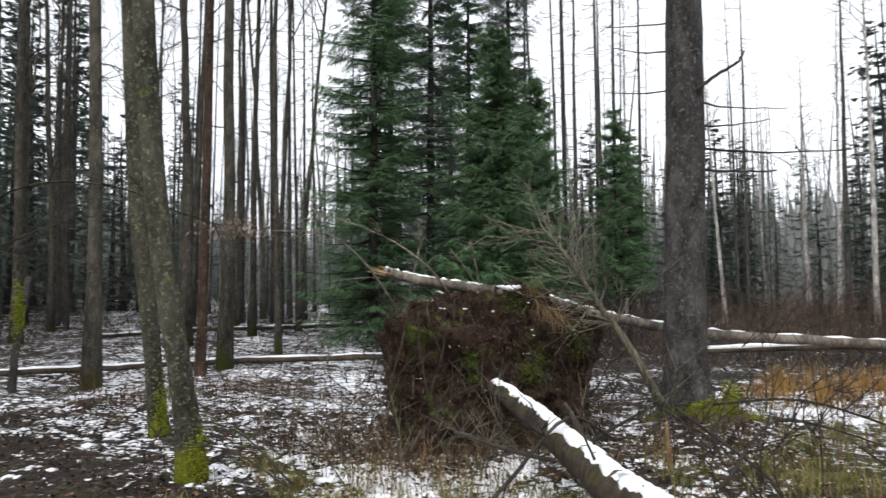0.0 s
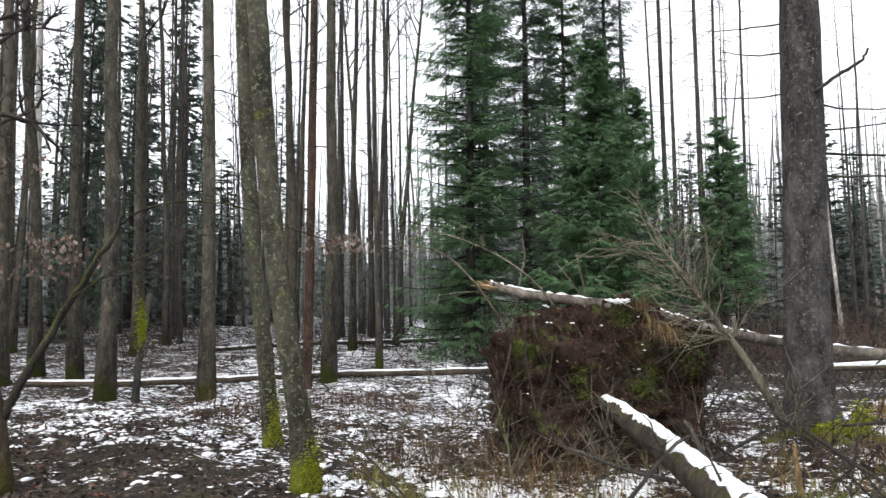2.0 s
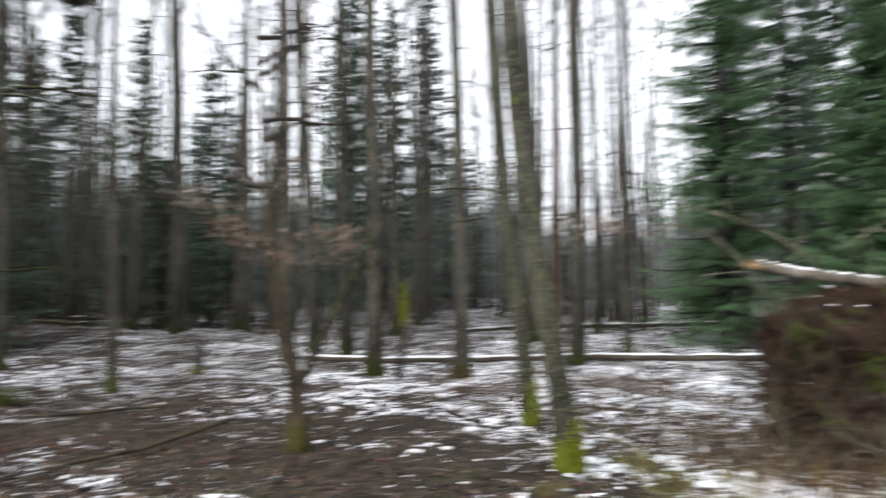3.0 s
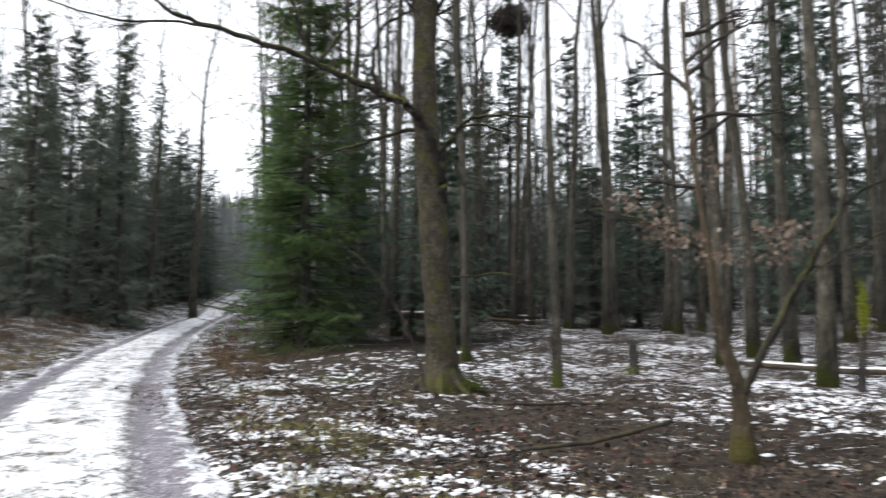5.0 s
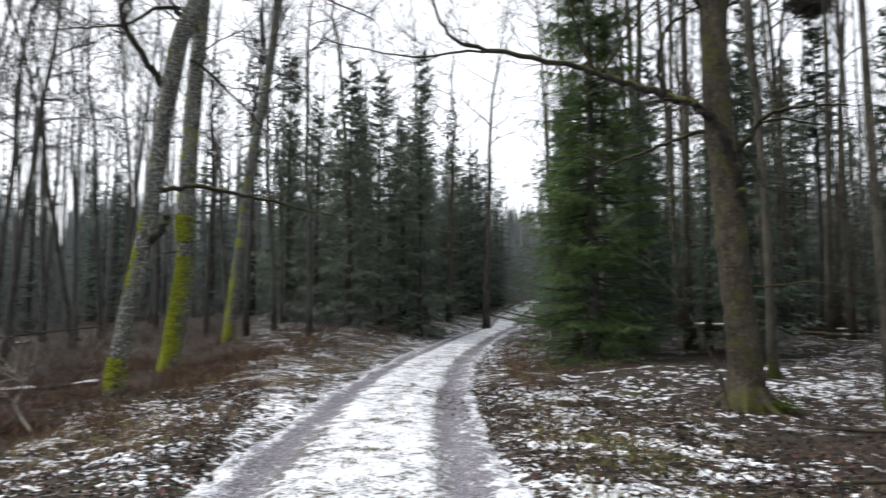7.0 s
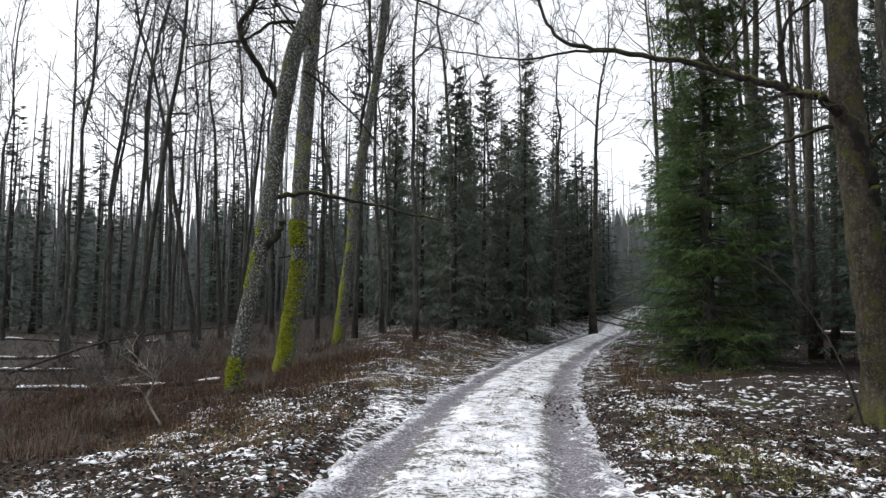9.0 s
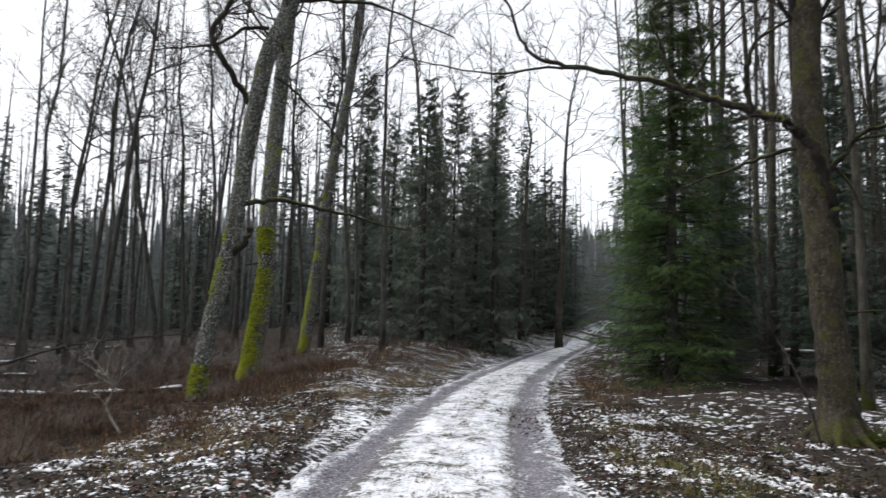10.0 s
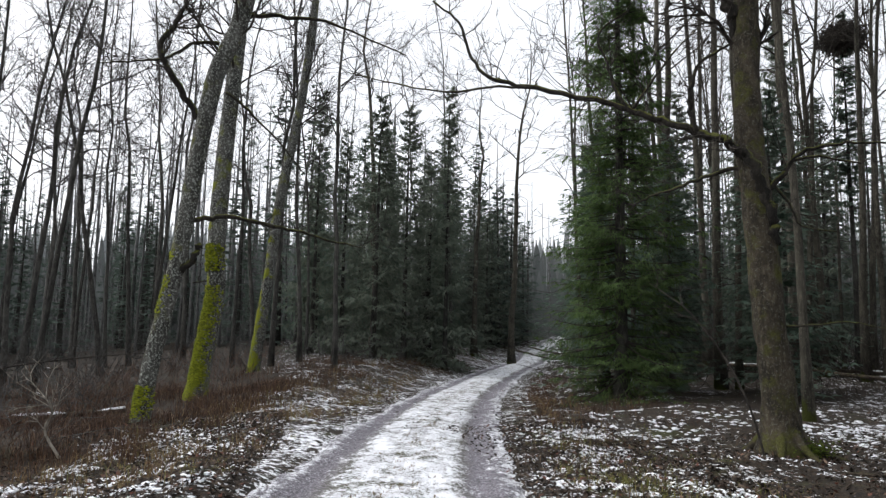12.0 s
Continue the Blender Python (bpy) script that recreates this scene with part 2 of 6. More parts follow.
BARK_PALE = bark("pale_birch_bark", (0.22, 0.20, 0.18), (0.55, 0.53, 0.50), 5)
TWIG = bark("dark_twigs", (0.034, 0.029, 0.025), (0.075, 0.064, 0.054), 12)
TWIG_PALE = bark("grey_dead_twigs", (0.11, 0.097, 0.07), (0.26, 0.24, 0.175), 12)
DRY_WOOD = bark("pale_dry_wood", (0.17, 0.15, 0.12), (0.36, 0.33, 0.28), 12)
LIMB = bark("mossy_limb_bark", (0.018, 0.0155, 0.0125), (0.052, 0.045, 0.036), 12, moss=0.10, up=0.5, tint=(0.13, 0.14, 0.025))
LOG = bark("weathered_log_bark", (0.09, 0.076, 0.063), (0.25, 0.215, 0.18), 7, lichen=0.3)
LOG_DARK = bark("rotten_log_bark", (0.04, 0.032, 0.024), (0.11, 0.085, 0.06), 9, moss=0.08, up=0.2, tint=(0.08, 0.085, 0.02), stretch=0.6)
NEEDLES = island_colour("spruce_needles", [(0.0, (0.058, 0.102, 0.06)), (0.5, (0.108, 0.198, 0.095)), (0.85, (0.155, 0.262, 0.122)), (1.0, (0.20, 0.225, 0.135))], 0.75, 0.5, 0.3)
# darker copy of the spruce needles, shade put into its colours
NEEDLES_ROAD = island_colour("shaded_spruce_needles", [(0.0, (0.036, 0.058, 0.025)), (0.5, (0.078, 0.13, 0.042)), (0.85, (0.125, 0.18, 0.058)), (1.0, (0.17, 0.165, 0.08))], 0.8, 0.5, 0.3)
NEEDLES_DARK = island_colour("dark_spruce_needles", [(0.0, (0.075, 0.108, 0.083)), (0.6, (0.13, 0.188, 0.142)), (1.0, (0.185, 0.2, 0.15))], 0.8, 0.45, 0.3)
DRY_LEAF = island_colour("dry_beech_leaves", [(0.0, (0.09, 0.06, 0.045)), (0.5, (0.19, 0.135, 0.105)), (1.0, (0.31, 0.245, 0.20))], 0.7, 0.35)
FALLEN = island_colour("fallen_leaves", [(0.0, (0.010, 0.0075, 0.006)), (0.4, (0.026, 0.0185, 0.0135)), (0.75, (0.058, 0.041, 0.029)), (0.91, (0.095, 0.070, 0.052)), (0.96, (0.12, 0.036, 0.024)), (1.0, (0.20, 0.155, 0.11))], 0.8)
STRAW = island_colour("dry_grass", [(0.0, (0.07, 0.042, 0.022)), (0.5, (0.17, 0.11, 0.055)), (0.85, (0.27, 0.20, 0.10)), (1.0, (0.15, 0.16, 0.05))], 0.8, 0.25)
RUST = island_colour("rust_brown_grass", [(0.0, (0.024, 0.013, 0.010)), (0.5, (0.060, 0.033, 0.021)), (0.88, (0.115, 0.066, 0.038)), (1.0, (0.20, 0.14, 0.085))], 0.8, 0.2)
AMBER = island_colour("amber_sedge", [(0.0, (0.14, 0.075, 0.022)), (0.5, (0.30, 0.17, 0.05)), (1.0, (0.42, 0.27, 0.09))], 0.8, 0.25)
TURF = island_colour("green_grass", [(0.0, (0.06, 0.062, 0.016)), (0.5, (0.14, 0.145, 0.036)), (0.8, (0.22, 0.2, 0.065)), (1.0, (0.3, 0.24, 0.11))], 0.8, 0.25)
MOSS = island_colour("bright_moss", [(0.0, (0.09, 0.105, 0.008)), (0.5, (0.175, 0.2, 0.013)), (1.0, (0.26, 0.285, 0.02))], 0.95)
MOSS_DARK = island_colour("dark_green_moss", [(0.0, (0.03, 0.045, 0.006)), (0.5, (0.06, 0.085, 0.009)), (1.0, (0.095, 0.125, 0.013))], 0.95)
FLAKES = island_colour("soil_crumbs", [(0.0, (0.012, 0.008, 0.006)), (0.5, (0.042, 0.024, 0.017)), (0.85, (0.10, 0.05, 0.035)), (1.0, (0.19, 0.14, 0.11))], 0.95)
# bark for trees farther off: lighter greys imitate the haze before them
FAR_BARK = bark("haze_pale_far_bark", (0.12, 0.12, 0.117), (0.23, 0.23, 0.225), 6)
MID_BARK = bark("haze_grey_bark", (0.062, 0.061, 0.058), (0.135, 0.133, 0.127), 7, lichen=0.2)
# needle green washed out and blued, haze put into the colour
NEEDLES_FAR = island_colour("haze_pale_spruce_needles", [(0.0, (0.085, 0.112, 0.096)), (0.6, (0.135, 0.178, 0.148)), (1.0, (0.185, 0.215, 0.18))], 0.85, 0.45, 0.3)
WOOD = bark("raw_broken_wood", (0.24, 0.15, 0.07), (0.45, 0.32, 0.17), 12)
# haze of distance is painted into these greys, strongest on the farther belt
DISTANT = island_colour("haze_pale_distant_wood", [(0.0, (0.27, 0.285, 0.285)), (0.6, (0.33, 0.345, 0.345)), (1.0, (0.38, 0.395, 0.395))], 0.95)
NEARER = island_colour("haze_pale_nearer_wood", [(0.0, (0.12, 0.13, 0.126)), (0.6, (0.16, 0.17, 0.165)), (1.0, (0.20, 0.21, 0.202))], 0.95)
BARK_BROWN = bark("reddish_brown_bark", (0.088, 0.054, 0.04), (0.21, 0.135, 0.1), 9, lichen=0.15)
BARK_SAPLING = bark("brown_mossy_bark", (0.042, 0.031, 0.02), (0.105, 0.08, 0.05), 9, lichen=0.3, moss_top=0.3, tint=(0.075, 0.065, 0.016))

# ---- the lie of the land ----
rng = np.random.default_rng(7)


def step(a, b, x):
    u = np.clip((x - a) / (b - a), 0, 1)
    return u * u * (3 - 2 * u)


def plane_height(x, y):
    """The ground without its small bumps: level by the camera, rising gently into the wood, level over the bog."""
    r, az = np.hypot(x, y), np.degrees(np.arctan2(-x, y))
    a = 0.3 + 0.7 * step(-20, 25, az) - 0.85 * step(96, 116, az)
    a = np.where(az < -90, 0.15, a)
    rise = np.where(r > 7, np.sqrt(np.maximum(r - 7, 0) ** 2 + 4) - 2, 0.0)
    return 0.03 * a * np.where(r < 75, rise, rise * 75 / np.maximum(r, 1))


WAVES = [(rng.uniform(0, 6.28), rng.uniform(0, 6.28), f, g) for f, g in ((0.35, 0.05), (0.6, 0.045), (1.1, 0.03), (1.9, 0.022), (3.1, 0.016)) for _ in range(3)]
ROAD = np.array([(30, -4.2), (12, -2.05), (0, -0.6), (-7.13, 0.23), (-9.39, 0.53), (-13.22, 1.16), (-17.42, 1.93), (-24.42, 3.5), (-31, 5.3), (-38.1, 7.5), (-49.5, 11.4), (-58, 14.6), (-66, 17.2), (-90, 27.0)], float)


def spline(points, steps=6):
    """A smooth curve through the points."""
    p = np.array(points, float)
    q = np.vstack([2 * p[0] - p[1], p, 2 * p[-1] - p[-2]])
    out = []
    for k in range(1, len(q) - 2):
        for t in np.linspace(0, 1, steps, endpoint=False):
            a, b, c, d = q[k - 1 : k + 3]
            out.append(0.5 * (2 * b + (c - a) * t + (2 * a - 5 * b + 4 * c - d) * t**2 + (3 * b - a - 3 * c + d) * t**3))
    out.append(p[-1])
    return np.array(out)


ROAD_LINE = spline(ROAD, 14)


def road_distance(x, y):
    x, y = np.asarray(x, float), np.asarray(y, float)
    if x.size < 3000:
        return np.hypot(x[..., None] - ROAD_LINE[:, 0], y[..., None] - ROAD_LINE[:, 1]).min(-1)
    d = np.full(np.shape(x), 99.0)
    for cx, cy in ROAD_LINE:
        d = np.minimum(d, np.hypot(x - cx, y - cy))
    return d


def height(x, y):
    x, y = np.asarray(x, float), np.asarray(y, float)
    d = road_distance(x, y)
    z = 0.0
    for a, ph, f, g in WAVES:
        z = z + g * np.sin(f * (x * math.cos(a) + y * math.sin(a)) + ph)
    az = np.degrees(np.arctan2(-x, y))
    bog = step(1.7, 4.5, d) * step(92, 100, az) * 0.28
    # the track lies in a shallow hollow, level at first and climbing far off
    r = np.hypot(x, y)
    lane = 0.02 * np.maximum(r - 32, 0) + 0.05 * np.clip(r - 56, 0, 40)
    w = step(1.3, 6.0, d)
    return plane_height(x, y) * w + lane * (1 - w) + z * step(0.9, 2.4, d) * 0.9 - bog


def ground_at(x, y):
    return float(height(np.array([x]), np.array([y]))[0])


# ---- mesh helpers ----
class Shape:
    """Collects vertices and faces of one mesh."""

    def __init__(self):
        self.v, self.f, self.count = [], [], 0

    def add(self, verts, faces):
        verts = np.asarray(verts, float)
        self.v.append(verts)
        c = self.count
        self.f.extend([tuple(i + c for i in f) for f in faces])
        self.count += len(verts)
        return self

    def tube(self, path, radii, sides=6, rough=0.0, cap=True):
        path, radii = np.asarray(path, float), np.asarray(radii, float)
        n = len(path)
        t = np.gradient(path, axis=0)
        t /= np.linalg.norm(t, axis=1, keepdims=True) + 1e-9
        ref = np.array([1.0, 0, 0]) if abs(t[0][0]) < 0.8 else np.array([0, 1.0, 0])
        rings = []
        ang = np.arange(sides) * 2 * math.pi / sides
        for k in range(n):
            a = ref - t[k] * (ref @ t[k])
            a /= np.linalg.norm(a) + 1e-9
            ref = a
            b = np.cross(t[k], a)
            rr = radii[k] * (1 + rough * rng.uniform(-1, 1, sides)) if rough else np.full(sides, radii[k])
            rings.append(path[k] + np.cos(ang)[:, None] * a * rr[:, None] + np.sin(ang)[:, None] * b * rr[:, None])
        faces = []
        for k in range(n - 1):
            for s in range(sides):
                s2 = (s + 1) % sides
                faces.append((k * sides + s, k * sides + s2, (k + 1) * sides + s2, (k + 1) * sides + s))
        if cap:
            faces.append(tuple(range((n - 1) * sides, n * sides)))
            faces.append(tuple(reversed(range(sides))))
        return self.add(np.vstack(rings), faces)

    def needle(self, start, way, length, r):
        """A straight thin twig of three sides."""
        d = unit(way)
        a = unit((d[1], -d[0], 0.01))
        b = np.array((d[1] * a[2] - d[2] * a[1], d[2] * a[0] - d[0] * a[2], d[0] * a[1] - d[1] * a[0]))
        ring = np.array([a, -0.5 * a + 0.866 * b, -0.5 * a - 0.866 * b])
        p = np.asarray(start, float)
        return self.add(np.vstack([p + ring * r, p + d * length + ring * max(r * 0.3, 0.002)]), ((0, 1, 4, 3), (1, 2, 5, 4), (2, 0, 3, 5)))

    def mesh(self, name, mat, smooth=True):
        me = bpy.data.meshes.new(name)
        me.from_pydata(np.vstack(self.v).tolist(), [], self.f)
        me.materials.append(mat)
        if smooth:
            me.polygons.foreach_set("use_smooth", [True] * len(me.polygons))
        me.update()
        return me


def part(name, shape, mat, parent=None, label="", smooth=True):
    ob = new(name, shape.mesh(name, mat, smooth))
    ob.parent = parent
    return tagged(ob, label)


def thing(name, label, category, group="", at=(0, 0, 0)):
    ob = tagged(new(name), label, category, group)
    ob.location = at
    ob.empty_display_size = 0.2
    return ob


def unit(v):
    x, y, z = v
    k = 1.0 / (math.sqrt(x * x + y * y + z * z) + 1e-9)
    return np.array((x * k, y * k, z * k))


def wander(start, way, length, n=5, bend=0.25, lift=0.0):
    """A crooked path of a branch."""
    p, d, out = np.array(start, float), unit(way), [np.array(start, float)]
    for _ in range(n):
        d = unit(d + rng.normal(0, bend, 3) + np.array([0, 0, lift]))
        p = p + d * length / n
        out.append(p)
    return np.array(out)


def sprout(s, start, way, length, r, depth, spread=0.8, lift=0.06, kids=4, sides=4, bend=0.22):
    """A branch with its side twigs."""
    if not depth:
        return s.needle(start, way, length, r)
    n = (1, 3, 5)[min(depth, 2)]
    p = wander(start, way, length, n, bend, lift)
    s.tube(p, np.linspace(r, max(r * 0.25, 0.003), n + 1), sides if depth > 1 else 3, cap=False)
    if depth:
        for _ in range(kids):
            k = rng.integers(1, n + 1)
            d = unit(p[k] - p[k - 1])
            side = unit(np.cross(d, rng.normal(size=3)))
            sprout(s, p[k], unit(d + side * spread * rng.uniform(0.6, 1.3)), length * rng.uniform(0.3, 0.6), r * 0.58, depth - 1, spread, lift, kids, 3, bend)


def heading(a):
    return np.array([math.cos(a), math.sin(a), 0.0])


# ---- ground and track ----
def build_ground():
    az = np.concatenate([np.arange(-44, 124, 0.48), np.arange(124, 316, 6.0)])
    rad = np.concatenate([[0.0], np.geomspace(1.2, 70, 190), [85, 110, 160, 260, 450, 800]])
    A, R = np.meshgrid(np.radians(az), rad)
    X, Y = -R * np.sin(A), R * np.cos(A)
    Z = height(X, Y)
    na, nr = len(az), len(rad)
    d = road_distance(X, Y)
    Z = Z - 0.05 * (1 - step(1.25, 1.75, d))
    verts = np.stack([X, Y, Z], -1).reshape(-1, 3)
    k, j = np.meshgrid(np.arange(nr - 1), np.arange(na), indexing="ij")
    j2 = (j + 1) % na
    quads = np.stack([k * na + j, (k + 1) * na + j, (k + 1) * na + j2, k * na + j2], -1).reshape(-1, 4)[:, ::-1]
    me = bpy.data.meshes.new("ground")
    me.from_pydata(verts.tolist(), [], quads.tolist())
    me.materials.append(LITTER)
    me.polygons.foreach_set("use_smooth", [True] * len(me.polygons))
    # how much snow lies where: more along the track and in the open wood, little on the bare slope and in the bog
    deg = np.degrees(np.arctan2(-X, Y))
    cover = -0.045 + 0.03 * np.exp(-((d - 1.7) / 0.7) ** 2)
    bare = np.exp(-(((X + 9.6) / 1.8) ** 2 + ((Y - 6.4) / 1.2) ** 2)) + np.exp(-(((X + 8.0) / 2.6) ** 2 + ((Y - 5.6) / 1.3) ** 2)) + 0.6 * np.exp(-(((X + 17) / 6.0) ** 2 + ((Y - 5.0) / 1.5) ** 2))
    cover = cover - 0.05 * np.clip(bare, 0, 1)
    cover = cover - 0.20 * step(93, 100, deg) * step(4.5, 6.5, d)
    cover = cover - 0.06 * step(3, -3, deg) * step(14, 18, np.hypot(X, Y)) + 0.05 * np.exp(-(((X - 6) / 2.5) ** 2 + ((Y - 10.5) / 1.6) ** 2))
    cover = cover - 0.02 * step(8, 30, np.hypot(X, Y)) * (d > 3)
    cover = cover + 0.10 * np.exp(-((X + 0.4) ** 2 + ((Y - 6.2) / 0.9) ** 2) / 1.6)
    # fewer patches at the trodden foot of the left verge, more before the root plate
    cover = cover - 0.07 * np.exp(-(((X + 6) / 5) ** 2 + ((Y + 3.8) / 1.8) ** 2))
    cover = cover + 0.05 * np.exp(-((X / 2.2) ** 2 + ((Y - 6.0) / 2.0) ** 2))
    cover = cover - 0.055 * step(5, 9, d) * step(44, 54, deg) * step(92, 88, deg)
    cover = cover - 0.022 * step(8, 14, deg) * step(52, 46, deg) * step(5.0, 6.5, Y)
    cover = cover + 0.035 * np.exp(-((d - 2.8) / 1.3) ** 2) * (Y > 1) * step(-18, -14, X)
    cover = cover + 0.085 * step(6.5, 9.5, Y) * step(2, 8, deg) * step(30, 22, deg) + 0.05 * step(26, 32, deg) * step(60, 50, deg) * step(11, 14, np.hypot(X, Y)) - 0.09 * step(9.0, 5.5, Y) * step(8, 22, deg) * step(56, 36, deg) * step(2.0, 4.5, np.hypot(X, Y)) + 0.06 * np.exp(-((d - 3.2) / 1.5) ** 2) * (Y < -0.5) * step(-4, -7, X) * step(-24, -19, X)
    cover = cover + 0.13 * np.exp(-(((X + 0.2) / 1.0) ** 2 + ((Y - 6.9) / 0.8) ** 2))
    cover = cover - 0.02 * step(4.0, 5.5, d) * step(50, 56, deg) * step(92, 86, deg) * step(26, 20, np.hypot(X, Y))
    cover = cover + 0.06 * np.exp(-(((X - 5) / 2.5) ** 2 + ((Y - 10.5) / 2.0) ** 2)) + 0.05 * np.exp(-(((X - 1.8) / 1.0) ** 2 + ((Y - 9.5) / 1.2) ** 2))
    cover = cover + 0.05 * np.exp(-(((X + 13.5) / 2.6) ** 2 + ((Y - 9.6) / 1.8) ** 2)) + 0.05 * np.exp(-(((X + 12.5) / 1.8) ** 2 + ((Y - 6.2) / 1.0) ** 2))
    cover = cover - 0.07 * np.exp(-(((X + 16) / 4.5) ** 2 + ((Y - 6.6) / 2.2) ** 2))
    green = np.clip(0.35 + 0.65 * np.exp(-((d - 3.0) / 2.0) ** 2) + 0.5 * step(6, -6, deg), 0, 1)
    col = np.stack([cover, green, 0 * cover, 1 + 0 * cover], -1).reshape(-1, 4).astype(np.float32)
    at = me.attributes.new("cover", "FLOAT_COLOR", "POINT")
    at.data.foreach_set("color", col.ravel())
    return tagged(new("ground", me), "forest floor of leaf litter with patchy thin snow", "ground", kind="structure")


def build_road():
    line = spline(ROAD, 40)
    u = np.linspace(-1.75, 1.75, 41)
    t = np.gradient(line, axis=0)
    t /= np.linalg.norm(t, axis=1, keepdims=True)
    nrm = np.stack([t[:, 1], -t[:, 0]], -1)
    P = line[:, None, :] + nrm[:, None, :] * u[None, :, None]
    Z = height(P[..., 0], P[..., 1])
    rut = np.exp(-((u - 0.93) / 0.24) ** 2) + np.exp(-((u + 1.02) / 0.2) ** 2)
    along = np.cumsum(np.r_[0, np.linalg.norm(np.diff(line, axis=0), axis=1)])
    wob = 0.012 * np.sin(along[:, None] * 2.3 + u * 5) + 0.01 * np.sin(along[:, None] * 5.1 - u * 9)
    Z = Z + 0.035 - 0.06 * rut[None, :] + wob
    ragged = sum(g * np.sin(along[:, None] * f + np.sign(u)[None, :] * h) for f, g, h in ((0.9, 0.09, 0.4), (2.7, 0.06, 1.1), (6.1, 0.05, 0.7), (11.3, 0.045, 2.0)))
    edge = step(1.23 + ragged, 1.75, np.abs(u)[None, :])
    Z = Z - 0.16 * edge
    n, m = P.shape[:2]
    k, j = np.meshgrid(np.arange(n - 1), np.arange(m - 1), indexing="ij")
    quads = np.stack([k * m + j, k * m + j + 1, (k + 1) * m + j + 1, (k + 1) * m + j], -1).reshape(-1, 4)
    me = bpy.data.meshes.new("road")
    me.from_pydata(np.concatenate([P, Z[..., None]], -1).reshape(-1, 3).tolist(), [], quads.tolist())
    me.materials.append(TRACK)
    me.polygons.foreach_set("use_smooth", [True] * len(me.polygons))
    lay = me.uv_layers.new(name="across")
    uv = np.stack([np.broadcast_to(u[None, :], (n, m)), np.broadcast_to(along[:, None], (n, m))], -1).reshape(-1, 2)
    loops = np.zeros(len(me.loops), np.int64)
    me.loops.foreach_get("vertex_index", loops)
    lay.data.foreach_set("uv", uv[loops].astype(np.float32).ravel())
    if me.polygons[0].normal.z < 0:
        me.flip_normals()
    return tagged(new("road", me), "snowy forest track with two frozen muddy ruts", "road", kind="structure")


build_ground()
build_road()


# ---- trees ----
def bare_tree(label, h, r, mat, twigs, crown_from=0.5, limbs=16, depth=2, reach=0.16, crook=0.05, stubs=0, group="forest trees", kids=4):
    """A tall forest tree with a bare winter crown, standing at the origin."""
    tree = thing("bare_tree", label, "tree", group)
    n = 14
    z = np.linspace(-0.15, h, n)
    sway = np.cumsum(rng.normal(0, crook, (n, 2)), axis=0) * np.linspace(0, 1, n)[:, None]
    path = np.c_[sway, z]
    rad = r * (1 - 0.9 * np.linspace(0, 1, n)) + r * 0.45 * np.exp(-np.maximum(z, 0) / 0.35)
    part("trunk", Shape().tube(path, rad, 9, 0.05), mat, tree)
    s = Shape()
    for k in range(limbs):
        f = crown_from + (1 - crown_from) * (k + rng.uniform(0, 1)) / limbs
        p = np.array([np.interp(f * h, z, path[:, c]) for c in range(3)])
        a = rng.uniform(0, 6.283)
        ln = h * reach * (1.15 - 0.75 * (f - crown_from) / (1 - crown_from)) * rng.uniform(0.6, 1.2)
        sprout(s, p, heading(a) + np.array([0, 0, rng.uniform(0.5, 1.3)]), ln, r * 0.34 * (1.3 - f), depth, 0.75, 0.05, kids)
    for k in range(stubs):
        f = rng.uniform(0.12, 0.95)
        p = np.array([np.interp(f * h, z, path[:, c]) for c in range(3)])
        a = rng.uniform(0, 6.283)
        sprout(s, p, heading(a) + np.array([0, 0, rng.uniform(-0.35, 0.15)]), rng.uniform(0.4, 1.4) * (1.15 - f * 0.7), 0.012 + 0.04 * r, 1, 0.6, -0.02, 2, 3, 0.12)
    tagged(part("crown", s, twigs, tree, "bare winter crown"), kind="stuff")
    return tree


